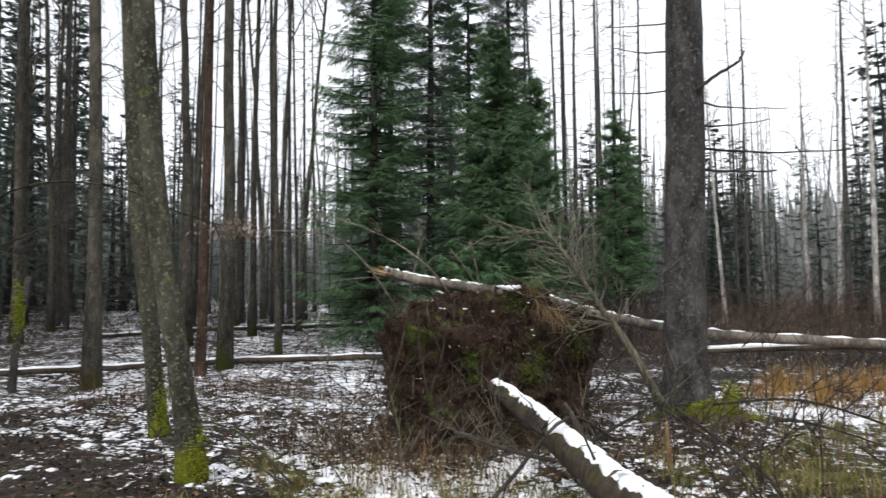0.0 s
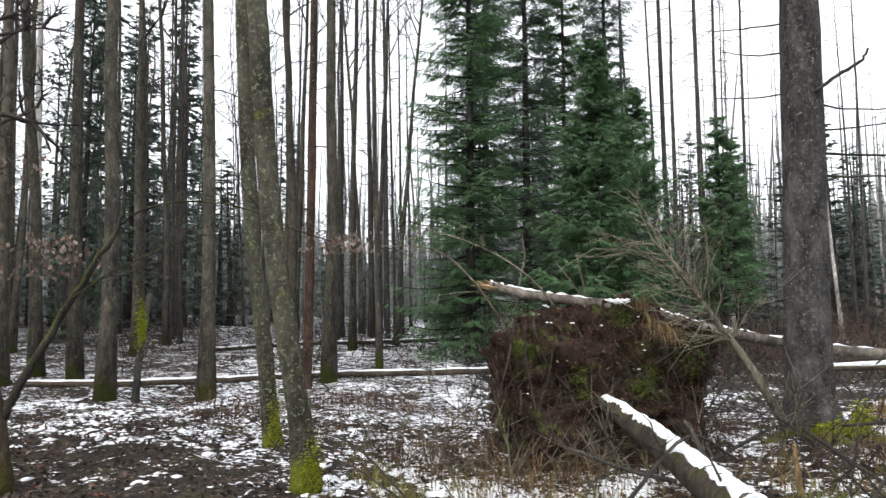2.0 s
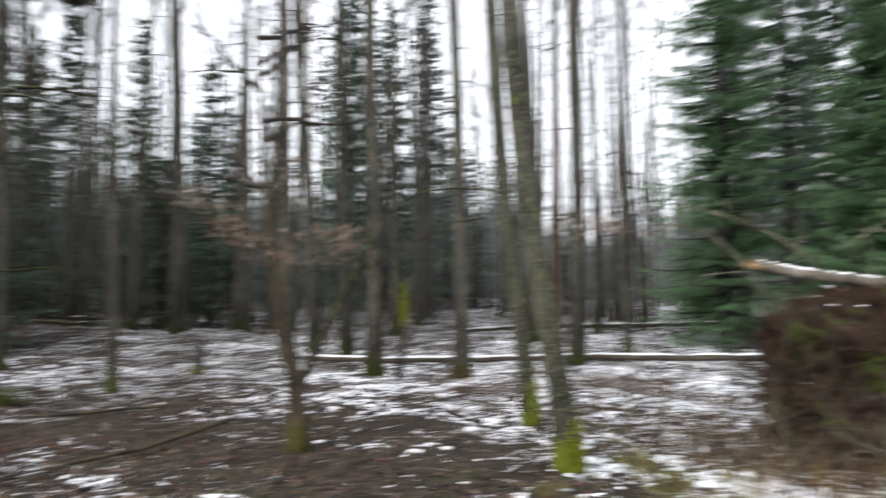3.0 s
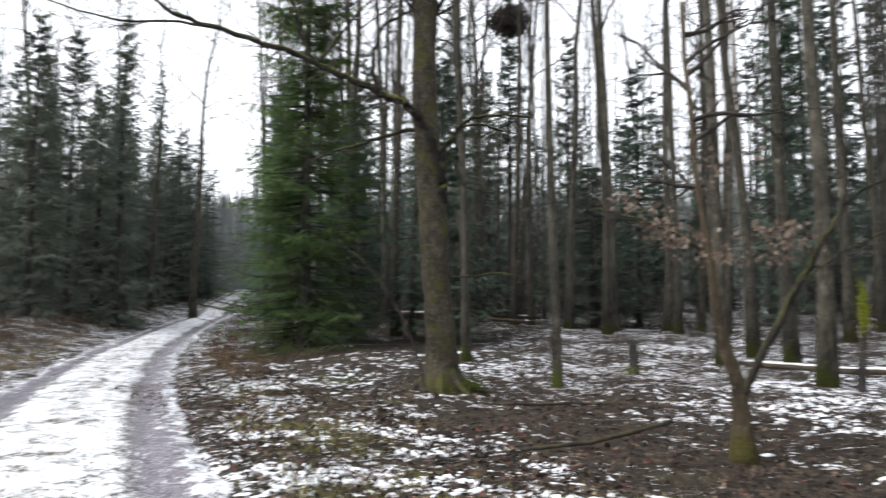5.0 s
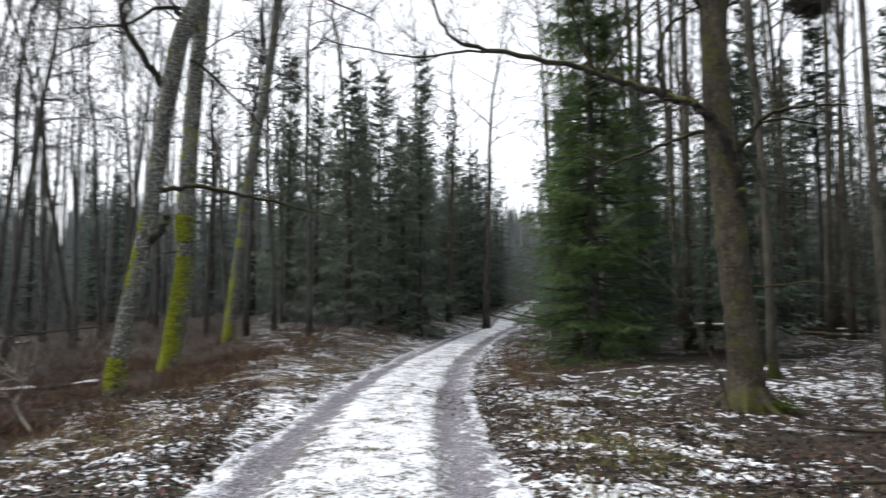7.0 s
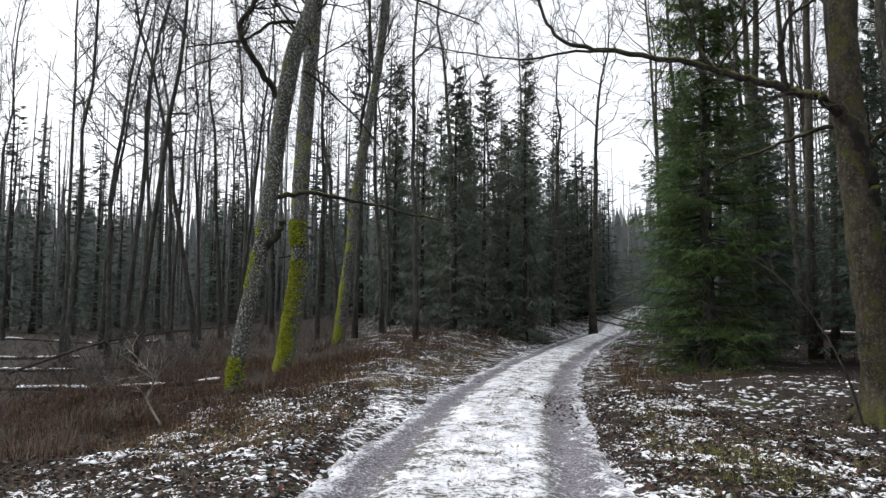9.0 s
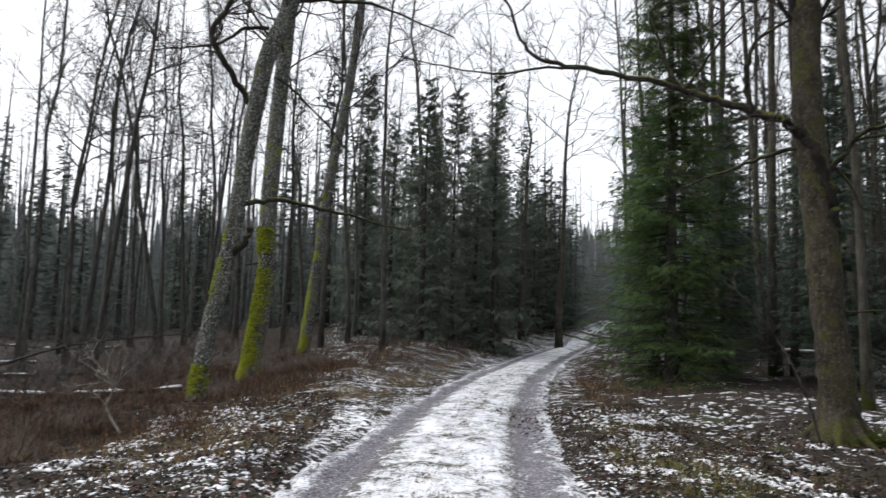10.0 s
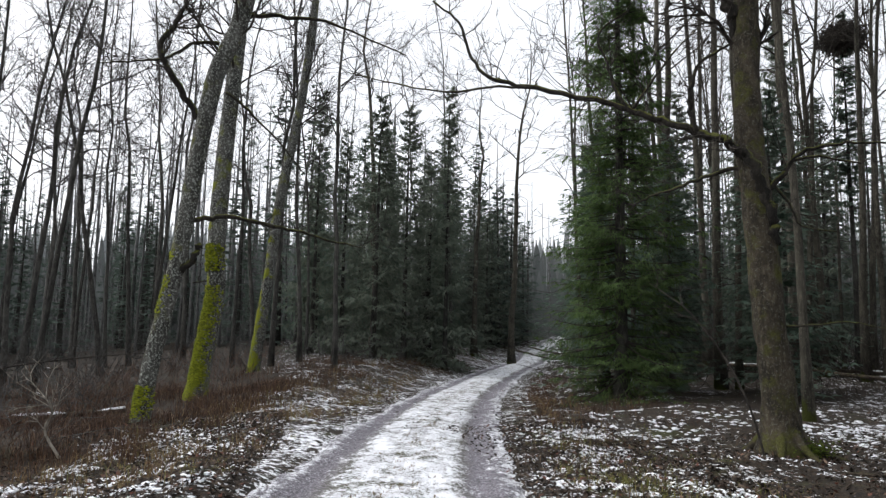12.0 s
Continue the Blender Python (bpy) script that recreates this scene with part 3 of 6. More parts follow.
def spruce(label, h, radius, mat, whorls=60, per=6, sprays=7, skirt=0.04, droop=0.35, r=0.16, fine=1.0, trunk_mat=None, dead=0, group="spruces", clear=0.0):
    """A spruce: trunk, whorls of drooping boughs, each with hanging sprays of needles."""
    tree = thing("spruce", label, "spruce tree", group)
    n = 12
    z = np.linspace(-0.15, h, n)
    part("trunk", Shape().tube(np.c_[np.cumsum(rng.normal(0, 0.012, (n, 2)), axis=0), z], r * (1 - 0.95 * np.linspace(0, 1, n)) + r * 0.4 * np.exp(-np.maximum(z, 0) / 0.3), 8, 0.04), trunk_mat or BARK_DARK, tree)
    wood, verts, faces = Shape(), [], []

    def spike(p, q, w, sag):
        d = q - p
        side = np.cross(d, (0, 0, 1.0))
        ln = np.linalg.norm(side)
        side = side / ln * w if ln > 1e-6 else np.array([w, 0, 0])
        k = len(verts)
        verts.extend((p - side, p + side, q + np.array([0, 0, -sag])))
        faces.append((k, k + 1, k + 2))

    for w in range(whorls):
        f = skirt + (1 - skirt) * (w + rng.uniform(-0.3, 0.3)) / whorls
        f = min(max(f, skirt), 0.99)
        full = radius * rng.uniform(0.75, 1.1) * (1 - f) ** 0.75 * (0.55 + 0.45 * min(1, (f - skirt) * 9 + 0.4)) + 0.12
        for _ in range(per):
            if f < clear and rng.uniform() < 0.8:
                continue
            a, ln = rng.uniform(0, 6.283), full * rng.uniform(0.5, 1.12)
            p0 = np.array([0, 0, min(h * 0.995, f * h + rng.normal(0, 0.9) * h / whorls)])
            out, side = heading(a), heading(a + math.pi / 2)
            dr = droop * (1.0 - f * 1.5) * rng.uniform(0.6, 1.4)
            s = np.linspace(0, 1, 6)
            bend = rng.normal(0, 0.08) * ln
            bough = p0 + out * (s * ln)[:, None] + side * (bend * s**2)[:, None] + np.array([0, 0, 1.0]) * ((0.18 - dr) * ln * s - 0.25 * dr * ln * s * (1 - s) + 0.14 * ln * s**3)[:, None]
            if fine < 1.5:
                wood.tube(bough, np.linspace(0.012 + 0.008 * ln, 0.003, 6), 3, cap=False)
            for k in range(sprays):
                g = 0.16 + 0.84 * (k + rng.uniform(0, 1)) / sprays
                q = np.array([np.interp(g, s, bough[:, c]) for c in range(3)])
                for sg in (-1, 1):
                    sl = (0.42 * ln * (1.05 - g) + 0.16) * rng.uniform(0.6, 1.2)
                    way = unit(out * rng.uniform(0.5, 1.0) + side * sg * rng.uniform(0.45, 1.1) + np.array([0, 0, rng.uniform(-0.55, 0.05)]))
                    tip = q + way * sl
                    spike(q, tip, 0.02 if fine < 1.5 else 0.034 * fine + 0.012, 0.10 * sl)
                    cross = unit(np.cross(way, (0, 0, 1.0)))
                    steps = 5 if fine < 1.5 else 2
                    for e in range(steps):
                        b = q + way * sl * (0.12 + 0.8 * e / steps)
                        for s2 in (-1, 1):
                            spike(b, b + unit(way * 0.8 + cross * s2 * 0.75 + np.array([0, 0, rng.uniform(-0.7, -0.05)])) * sl * 0.42 * rng.uniform(0.6, 1.2), 0.013 if fine < 1.5 else 0.022 * fine + 0.006, 0.06 * sl)
    me = bpy.data.meshes.new("crown")
    me.from_pydata(np.array(verts).tolist(), [], faces)
    me.materials.append(mat)
    nd = tagged(new("crown", me), "hanging sprays of green needles", kind="stuff")
    nd.parent = tree
    for k in range(dead):
        f = rng.uniform(0.03, 0.5)
        a = rng.uniform(0, 6.283)
        sprout(wood, np.array([0, 0, f * h]), heading(a) + np.array([0, 0, -0.15]), radius * rng.uniform(0.4, 0.9), 0.016, 1, 0.6, -0.03, 3, 3, 0.1)
    if wood.count:
        tagged(part("branchwork", wood, TWIG, tree), kind="stuff")
    return tree


class Grove:
    """One kind of tree: the first stands at full size, the others are scaled and turned copies."""

    def __init__(self, makers):
        self.makers, self.made, self.turn = makers, [], 0

    def plant(self, x, y, wide=1.0, tall=1.0, lean=(0, 0), spin=None, sink=0.0):
        k = self.turn % len(self.makers)
        self.turn += 1
        rz = rng.uniform(0, 360) if spin is None else spin
        spot = Matrix.Translation((x, y, ground_at(x, y) - sink))
        tilt = Vector((lean[0], lean[1], 1)).to_track_quat("Z", "Y").to_matrix().to_4x4()
        if len(self.made) <= k:
            ob = self.makers[k]()
            ob.matrix_basis = spot @ tilt @ pose(0, 0, 0, 0, 0, rz)
            self.made.append(ob)
            return ob
        return copy_thing(self.made[k], spot @ tilt @ pose(0, 0, 0, 0, 0, rz) @ Matrix.Diagonal((wide, wide, tall, 1)))


ALDERS = Grove([lambda c=c, k=k: bare_tree("tall slim bare tree with grey-brown bark", 23 + k, 0.15, BARK_FOREST, TWIG, c, 14, 2, 0.15, 0.14, 36, kids=4) for k, c in enumerate((0.45, 0.5, 0.4, 0.55))])
DEAD_CONIFERS = Grove([lambda k=k: bare_tree("straight dead conifer with short dry side twigs", 24 + k, 0.15, BARK_DARK, TWIG, 0.75, 8, 1, 0.06, 0.03, 90) for k in range(2)])
PALE = Grove([lambda: bare_tree("pale-barked thin dead tree at the clearing", 21, 0.15, BARK_PALE, TWIG, 0.6, 10, 1, 0.08, 0.05, 40)])
TWIG_GREY = bark("grey_thin_twigs", (0.075, 0.07, 0.069), (0.15, 0.143, 0.14), 12)
BOG_ALDERS = Grove([lambda k=k: bare_tree("dark crooked bare alder in the bog", 21 + k, 0.12, BARK_DARK, TWIG_GREY, 0.38, 19, 2, 0.15, 0.3, 8, kids=6) for k in range(4)])
FAR_ALDERS = Grove([lambda k=k: bare_tree("slim bare alder deep in the bog, greyed for haze", 24 + k, 0.11, MID_BARK, FAR_BARK, 0.4, 22, 2, 0.13, 0.2, 0, kids=6) for k in range(3)])
# greyer green with the haze over these spruces mixed into it
NEEDLES_GREY = island_colour("haze_grey_spruce_needles", [(0.0, (0.092, 0.114, 0.09)), (0.6, (0.16, 0.192, 0.15)), (1.0, (0.225, 0.228, 0.178))], 0.85, 0.45, 0.3)
DENSE_SPRUCES = Grove([lambda k=k: spruce("broad dense green spruce behind the verge, greyed for haze", 14 + k, 3.6, NEEDLES_GREY, 42, 6, 5, 0.03, 0.45, 0.17, 1.8) for k in range(2)])
MID_SPRUCES = Grove([lambda k=k: spruce("dark green spruce among bare trees", 14 + k, 2.8, NEEDLES_DARK, 46, 5, 5, 0.05, 0.4, 0.15, 1.6) for k in range(2)])
FAR_SPRUCES = Grove([lambda k=k: spruce("far spruce deep in the wood, needles paled for haze", 15 + 2 * k, 2.8, NEEDLES_FAR, 36, 4, 2, 0.04, 0.5, 0.16, 3.6) for k in range(3)])


def grown_tree(name, label, category, points, r0, r1, top, mat, limbs=(), limb_mat=None, crown=14, twig=True, flare=0.55, rough=0.05, reach=2.6, group=""):
    """A tree whose trunk follows the points and goes on to the height top; limbs: (points, thick, thin, twigs)."""
    base = np.array(points[0], float)
    tree = thing(name, label, category, group, tuple(base))
    p = np.array(points, float) - base
    line = spline(p, 5)
    up = unit(line[-1] - line[-6]) + np.array([0, 0, 0.25])
    left = top - line[-1][2]
    rest = wander(line[-1], unit(up), left, 6, 0.06, 0.05)[1:]
    path = np.vstack([[line[0] - [0, 0, 0.2]], line, rest])
    z = path[:, 2]
    rad = np.where(z <= line[-1][2], np.interp(z, [0, line[-1][2]], [r0, r1]), np.interp(z, [line[-1][2], top], [r1, 0.03]))
    rad = rad + r0 * flare * np.exp(-np.maximum(z, 0) / 0.28)
    part("trunk", Shape().tube(path, rad, 16, rough), mat, tree)
    for pts, a, b, k in limbs:
        q = spline(np.array(pts, float) - base, 5)
        q[1:] += rng.normal(0, 1, q[1:].shape) * np.linspace(0.3 * a, 0.4 * b + 0.002, len(q))[1:, None]
        s = Shape().tube(q, np.linspace(a, b, len(q)), 8, 0.08)
        limb = part("limb", s, limb_mat or LIMB, tree)
        if k:
            t = Shape()
            for _ in range(2 * k):
                i = rng.integers(len(q) // 4, len(q))
                d = unit(q[i] - q[i - 1])
                side = unit(np.cross(d, rng.normal(size=3)))
                sprout(t, q[i], unit(d * 0.7 + side + np.array([0, 0, 0.35])), rng.uniform(0.4, 1.5), max(b * 0.6, 0.006), 2, 0.8, 0.05, 4, 4, 0.25)
            tagged(part("twig_spray", t, TWIG, limb), kind="stuff")
    if crown:
        s = Shape()
        for k in range(crown):
            zz = top * rng.uniform(0.45, 0.98)
            q = np.array([np.interp(zz, z, path[:, c]) for c in range(3)])
            sprout(s, q, heading(rng.uniform(0, 6.283)) + np.array([0, 0, rng.uniform(0.3, 1.1)]), reach * rng.uniform(0.5, 1.2), 0.035, 2, 0.8, 0.05, 4)
        tagged(part("crown", s, TWIG, tree, "bare winter crown"), kind="stuff")
    return tree


def clumps(shape, centre, spread, count, size, flat=0.5, squash=1.0):
    """Small tufts of moss: flattened lumps pushed together."""
    for _ in range(count):
        c = np.array(centre) + rng.normal(0, 1, 3) * np.array(spread)
        n = 6
        s = size * rng.uniform(0.5, 1.2)
        ring = np.array([[math.cos(a) * s, math.sin(a) * s, 0] for a in np.arange(n) * 2 * math.pi / n]) * rng.uniform(0.7, 1.3, (n, 1))
        shape.add(np.vstack([c + ring, [c + [0, 0, s * flat], c - [0, 0, s * 0.6]]]), [(k, (k + 1) % n, n) for k in range(n)] + [((k + 1) % n, k, n + 1) for k in range(n)])


def blades(shape, x, y, count, tall, spread, width=0.006, lean=0.5, z=None):
    """One tuft of thin grass blades."""
    z0 = ground_at(x, y) - 0.02 if z is None else z
    for _ in range(count):
        a, h = rng.uniform(0, 6.283), tall * rng.uniform(0.45, 1.15)
        o = np.array([x, y, z0]) + heading(rng.uniform(0, 6.283)) * spread * math.sqrt(rng.uniform(0, 1))
        d, e = heading(a), heading(a + 1.57) * width * rng.uniform(0.6, 1.4)
        m = o + np.array([0, 0, h * 0.55]) + d * lean * h * 0.42 * rng.uniform(0, 1)
        t = m + np.array([0, 0, h * 0.4 * rng.uniform(-0.5, 0.9)]) + d * lean * h * rng.uniform(0.2, 1)
        shape.add([o - e, o + e, m + e * 0.8, m - e * 0.8, t], [(0, 1, 2, 3), (3, 2, 4)])


def snow_strip(shape, path, radii, width=0.75, thick=0.03, gaps=0.0):
    """A cap of snow along the upper side of a log."""
    path, n = np.asarray(path, float), len(path)
    t = np.gradient(path, axis=0)
    t /= np.linalg.norm(t, axis=1, keepdims=True)
    side = np.cross(t, (0, 0, 1.0))
    side /= np.linalg.norm(side, axis=1, keepdims=True)
    up = np.cross(side, t)
    m = 11
    rows = []
    ph = rng.uniform(0, 99)
    for k in range(n):
        w = width * (0.9 + 0.35 * noise.noise(Vector((ph, k * 0.31, 0))) + 0.15 * noise.noise(Vector((ph, k * 1.3, 5))))
        c = 0.3 * noise.noise(Vector((ph, k * 0.23, 9)))
        th = thick * (1 + 0.8 * noise.noise(Vector((ph, k * 0.4, 3)))) * (1 if noise.noise(Vector((ph, k * 0.5, 7))) > gaps * 1.6 - 0.75 else -1)
        for a in np.linspace(-1, 1, m):
            ang = (a * w + c + 0.05 * rng.normal()) * 1.2
            lift = radii[k] * 1.02 + th * (1 - abs(a) ** 3) - (0.02 if abs(a) > 0.99 else 0) + 0.004 * rng.normal()
            rows.append(path[k] + side[k] * math.sin(ang) * lift + up[k] * math.cos(ang) * lift)
    shape.add(rows, [(k * m + j, (k + 1) * m + j, (k + 1) * m + j + 1, k * m + j + 1) for k in range(n - 1) for j in range(m - 1)])


def log(label, points, r0, r1, mat, cap=None, gaps=0.1, steps=10, stubs=0, broken=False, wide=0.75, thick=0.03):
    base = np.array(points[0], float)
    ob = thing("fallen_log", label, "log", "", tuple(base))
    q = spline(np.array(points, float) - base, steps)
    q[:, 2] += rng.normal(0, 0.006, len(q))
    rad = np.linspace(r0, r1, len(q))
    part("trunk", Shape().tube(q, rad, 14, 0.06), mat, ob)
    if cap:
        s = Shape()
        snow_strip(s, q, rad, wide, thick, gaps)
        part("snow_cover", s, SNOW, ob, "thin white snow lying on the log")
    for _ in range(stubs):
        k = rng.integers(1, len(q) - 1)
        t = unit(q[k] - q[k - 1])
        d = unit(np.cross(t, rng.normal(size=3)) + np.array([0, 0, 0.3]))
        part("branch_stub", Shape().tube([q[k], q[k] + d * (rad[k] + rng.uniform(0.08, 0.35))], [0.016, 0.008], 5), TWIG, ob)
    if broken:
        d = unit(q[0] - q[2])
        for _ in range(9):
            o = q[0] + rng.normal(0, r0 * 0.45, 3)
            part("splinter", Shape().tube([o - d * 0.1, o + d * rng.uniform(0.05, 0.28) + rng.normal(0, 0.02, 3)], [0.022, 0.004], 4), WOOD, ob)
    return ob


# twin trees with mossy feet
A1 = grown_tree("bare_tree", "lichen-flecked leaning tree with bright mossy foot", "tree",
    [(-2.43, 7.19, 0), (-2.48, 7.17, 0.5), (-2.58, 7.14, 1.15), (-2.73, 7.09, 2.14), (-2.84, 7.05, 3.2), (-2.91, 7.03, 4.04), (-2.94, 7.02, 4.61)], 0.115, 0.105, 17, BARK_GREY, flare=0.45, group="twin trees")
A2 = grown_tree("bare_tree", "grey mossy-footed tree leaning beside its twin", "tree",
    [(-3.42, 8.96, 0), (-3.48, 8.94, 0.56), (-3.58, 8.9, 1.59), (-3.7, 8.85, 2.55), (-3.79, 8.82, 3.95), (-3.87, 8.79, 5.36)], 0.105, 0.09, 18, BARK_GREY, flare=0.35, group="twin trees")
s = Shape()
clumps(s, (0.09, -0.12, 0.12), (0.05, 0.035, 0.14), 1100, 0.013)
tagged(part("moss", s, MOSS, A1, "bright yellow-green moss"), kind="stuff")
s = Shape()
clumps(s, (0.05, -0.12, 0.25), (0.05, 0.03, 0.2), 700, 0.013)
tagged(part("moss", s, MOSS, A2, "bright yellow-green moss"), kind="stuff")

# big old spruce with dead snags
BIG = grown_tree("old_spruce", "thick old spruce trunk with dead bare snags and mossy foot", "spruce tree",
    [(3.25, 9.85, 0), (3.26, 9.85, 1.1), (3.32, 9.83, 3.4), (3.36, 9.82, 5.77)], 0.29, 0.24, 24, BARK_SPRUCE,
    [([(3.2, 9.82, 5.44), (2.8, 10.0, 5.47), (2.34, 10.15, 5.5)], 0.013, 0.006, 0),
     ([(3.2, 9.82, 5.05), (2.8, 10.0, 5.08), (2.44, 10.12, 5.2)], 0.013, 0.006, 0),
     ([(3.2, 9.82, 4.5), (2.8, 10.0, 4.5), (2.36, 10.15, 4.56)], 0.013, 0.006, 0),
     ([(3.4, 9.6, 4.42), (3.65, 9.5, 4.6), (3.88, 9.35, 4.72), (3.95, 9.3, 4.86)], 0.028, 0.014, 0),
     ([(3.5, 9.8, 4.33), (3.9, 9.64, 4.2), (4.56, 9.42, 4.13)], 0.015, 0.005, 0),
     ([(3.5, 9.8, 3.98), (3.9, 9.6, 3.95), (4.36, 9.49, 4.0)], 0.015, 0.005, 0),
     ([(3.5, 9.8, 3.68), (4.3, 9.5, 3.56), (5.17, 9.23, 3.53)], 0.018, 0.007, 1),
     ([(3.5, 9.8, 3.38), (3.9, 9.65, 3.33), (4.41, 9.48, 3.31)], 0.018, 0.01, 0),
     ([(3.3, 9.58, 3.0), (3.33, 9.45, 2.85), (3.42, 9.42, 2.75)], 0.012, 0.006, 0),
     ([(3.45, 9.75, 5.6), (3.55, 9.6, 5.8), (3.7, 9.5, 5.95)], 0.02, 0.01, 0)], TWIG, 26, flare=0.5, rough=0.035, reach=2.2)
s = Shape()
clumps(s, (0.12, -0.47, 0.2), (0.13, 0.04, 0.07), 1100, 0.022)
clumps(s, (0.47, -0.33, 0.27), (0.06, 0.05, 0.12), 900, 0.022)
clumps(s, (0.72, -0.42, 0.1), (0.1, 0.05, 0.04), 160, 0.02)
clumps(s, (-0.38, -0.22, 0.06), (0.04, 0.04, 0.05), 200, 0.018)
tagged(part("moss", s, MOSS, BIG, "bright green moss on the root flare"), kind="stuff")
for a, ln in ((-0.45, 1.0), (-1.3, 0.6), (-2.6, 0.6), (0.4, 0.7)):
    d = heading(a)
    part("root", Shape().tube(spline([d * 0.2 + [0, 0, 0.42], d * 0.42 + [0, 0, 0.17], d * (0.45 + ln) + [0, 0, -0.06]], 4), np.linspace(0.15, 0.05, 9), 8, 0.08), BARK_SPRUCE, BIG)

# mossy tree by the track with its long limb
F_TREE = grown_tree("mossy_tree", "leaning grey-brown tree with one long mossy limb", "tree",
    [(-11.07, 6.48, 0.1), (-11.09, 6.43, 1.33), (-11.13, 6.36, 2.2), (-11.16, 6.31, 3.28), (-11.2, 6.25, 4.2), (-11.23, 6.19, 5.24), (-11.23, 6.2, 6.39), (-11.22, 6.21, 7.5)], 0.255, 0.2, 19, BARK_MOSSY,
    [([(-11.02, 6.44, 3.3), (-10.99, 6.38, 3.7), (-10.98, 6.27, 4.15), (-10.99, 6.1, 4.55), (-11.12, 5.92, 4.88), (-11.36, 5.76, 5.07), (-11.66, 5.53, 5.26), (-11.97, 5.03, 5.52), (-12.28, 4.55, 5.81), (-12.65, 3.95, 6.08), (-13.27, 2.96, 6.45), (-13.63, 2.38, 6.71), (-13.85, 2.03, 7.17), (-14.01, 1.78, 7.97), (-14.3, 1.3, 8.5)], 0.105, 0.02, 22),
     ([(-13.2, 3.05, 6.42), (-13.6, 2.5, 6.55), (-14.2, 1.6, 6.6), (-14.9, 0.6, 6.95), (-15.6, -0.4, 7.4)], 0.03, 0.01, 16),
     ([(-11.66, 5.53, 5.26), (-11.72, 5.44, 5.71), (-11.7, 5.47, 6.11), (-11.62, 5.6, 6.49), (-11.33, 6.06, 6.75)], 0.05, 0.02, 4),
     ([(-12.25, 4.59, 5.78), (-12.38, 4.38, 6.17), (-12.46, 4.26, 6.72), (-12.54, 4.13, 7.28), (-12.27, 4.56, 7.62)], 0.04, 0.012, 5),
     ([(-12.22, 4.63, 5.78), (-12.07, 4.88, 6.2), (-11.86, 5.21, 6.71), (-11.66, 5.53, 7.05)], 0.03, 0.01, 4),
     ([(-11.23, 6.22, 4.6), (-11.5, 5.78, 4.55), (-11.79, 5.32, 4.35), (-12.03, 4.93, 4.24), (-12.24, 4.61, 4.07)], 0.04, 0.012, 4),
     ([(-11.1, 6.42, 4.2), (-10.99, 6.6, 4.43), (-10.92, 6.71, 4.65), (-10.75, 6.99, 4.83), (-10.5, 7.39, 4.86), (-10.22, 7.82, 4.82)], 0.05, 0.015, 3),
     ([(-10.92, 6.71, 4.65), (-10.71, 7.05, 4.68), (-10.4, 7.54, 4.52)], 0.025, 0.015, 1),
     ([(-11.14, 6.4, 4.44), (-10.95, 6.66, 3.97), (-10.86, 6.81, 3.59), (-10.61, 7.21, 3.48)], 0.025, 0.01, 3),
     ([(-11.1, 6.43, 2.01), (-10.76, 6.96, 2.06), (-10.56, 7.28, 2.1), (-10.3, 7.7, 2.0), (-9.9, 8.3, 1.8)], 0.018, 0.006, 3),
     ([(-11.2, 6.24, 6.0), (-11.24, 6.16, 6.5), (-11.31, 6.03, 7.1), (-11.36, 5.95, 7.62), (-11.4, 5.85, 9.0)], 0.13, 0.1, 6)], LIMB, 22, flare=0.75, rough=0.085, reach=3.2)
s = Shape()
clumps(s, (0.24, 0.3, 0.1), (0.12, 0.16, 0.06), 800, 0.02)
tagged(part("moss", s, MOSS_DARK, F_TREE, "dull green moss on the roots"), kind="stuff")
for a, ln in ((1.0, 0.5), (2.5, 0.25), (-0.6, 0.3), (3.9, 0.25), (0.2, 0.35)):
    d = heading(a)
    part("root", Shape().tube(spline([d * 0.2 + [0, 0, 0.32], d * 0.42 + [0, 0, 0.1], d * (0.42 + ln) + [0, 0, -0.08]], 4), np.linspace(0.11, 0.03, 9), 8, 0.08), BARK_MOSSY, F_TREE)

grown_tree("bare_tree", "slender straight tree with mossy foot", "tree",
    [(-10.49, 8.52, 0.12), (-10.51, 8.51, 1.39), (-10.54, 8.47, 2.99), (-10.57, 8.44, 5.03), (-10.59, 8.42, 7.13)], 0.09, 0.055, 16, BARK_FOREST, crown=14, flare=0.3, reach=1.6)
STUMP = thing("mossy_stump", "short broken stump with green moss", "stump", "", (-11.55, 11.52, ground_at(-11.55, 11.52)))
part("stem", Shape().tube([(0, 0, -0.1), (0, 0, 0.2), (0.01, 0, 0.5), (0.02, 0, 0.72)], [0.14, 0.1, 0.09, 0.085], 10, 0.08), BARK_DARK, STUMP)
s = Shape()
clumps(s, (0, -0.03, 0.05), (0.09, 0.07, 0.07), 300, 0.018)
tagged(part("moss", s, MOSS, STUMP), kind="stuff")

# thin tree with flaking red bark, and a leaning snag with a cushion of moss
grown_tree("bare_tree", "thin tree with flaking reddish-brown bark", "tree",
    [(-4.81, 14.58, 0.15), (-4.79, 14.59, 1.6), (-4.76, 14.6, 4.3), (-4.75, 14.6, 7.84)], 0.105, 0.075, 19, BARK_RED, crown=10, flare=0.25, rough=0.12, reach=1.6)
SNAG = thing("broken_snag", "leaning broken snag with a bright cushion of moss", "dead tree", "", (-7.27, 12.42, 0.12))
part("stem", Shape().tube([(0, 0, -0.15), (0.03, 0.02, 0.6), (0.1, 0.03, 1.3), (0.2, 0.05, 1.95)], [0.075, 0.06, 0.06, 0.05], 10, 0.1), BARK_DARK, SNAG)
s = Shape()
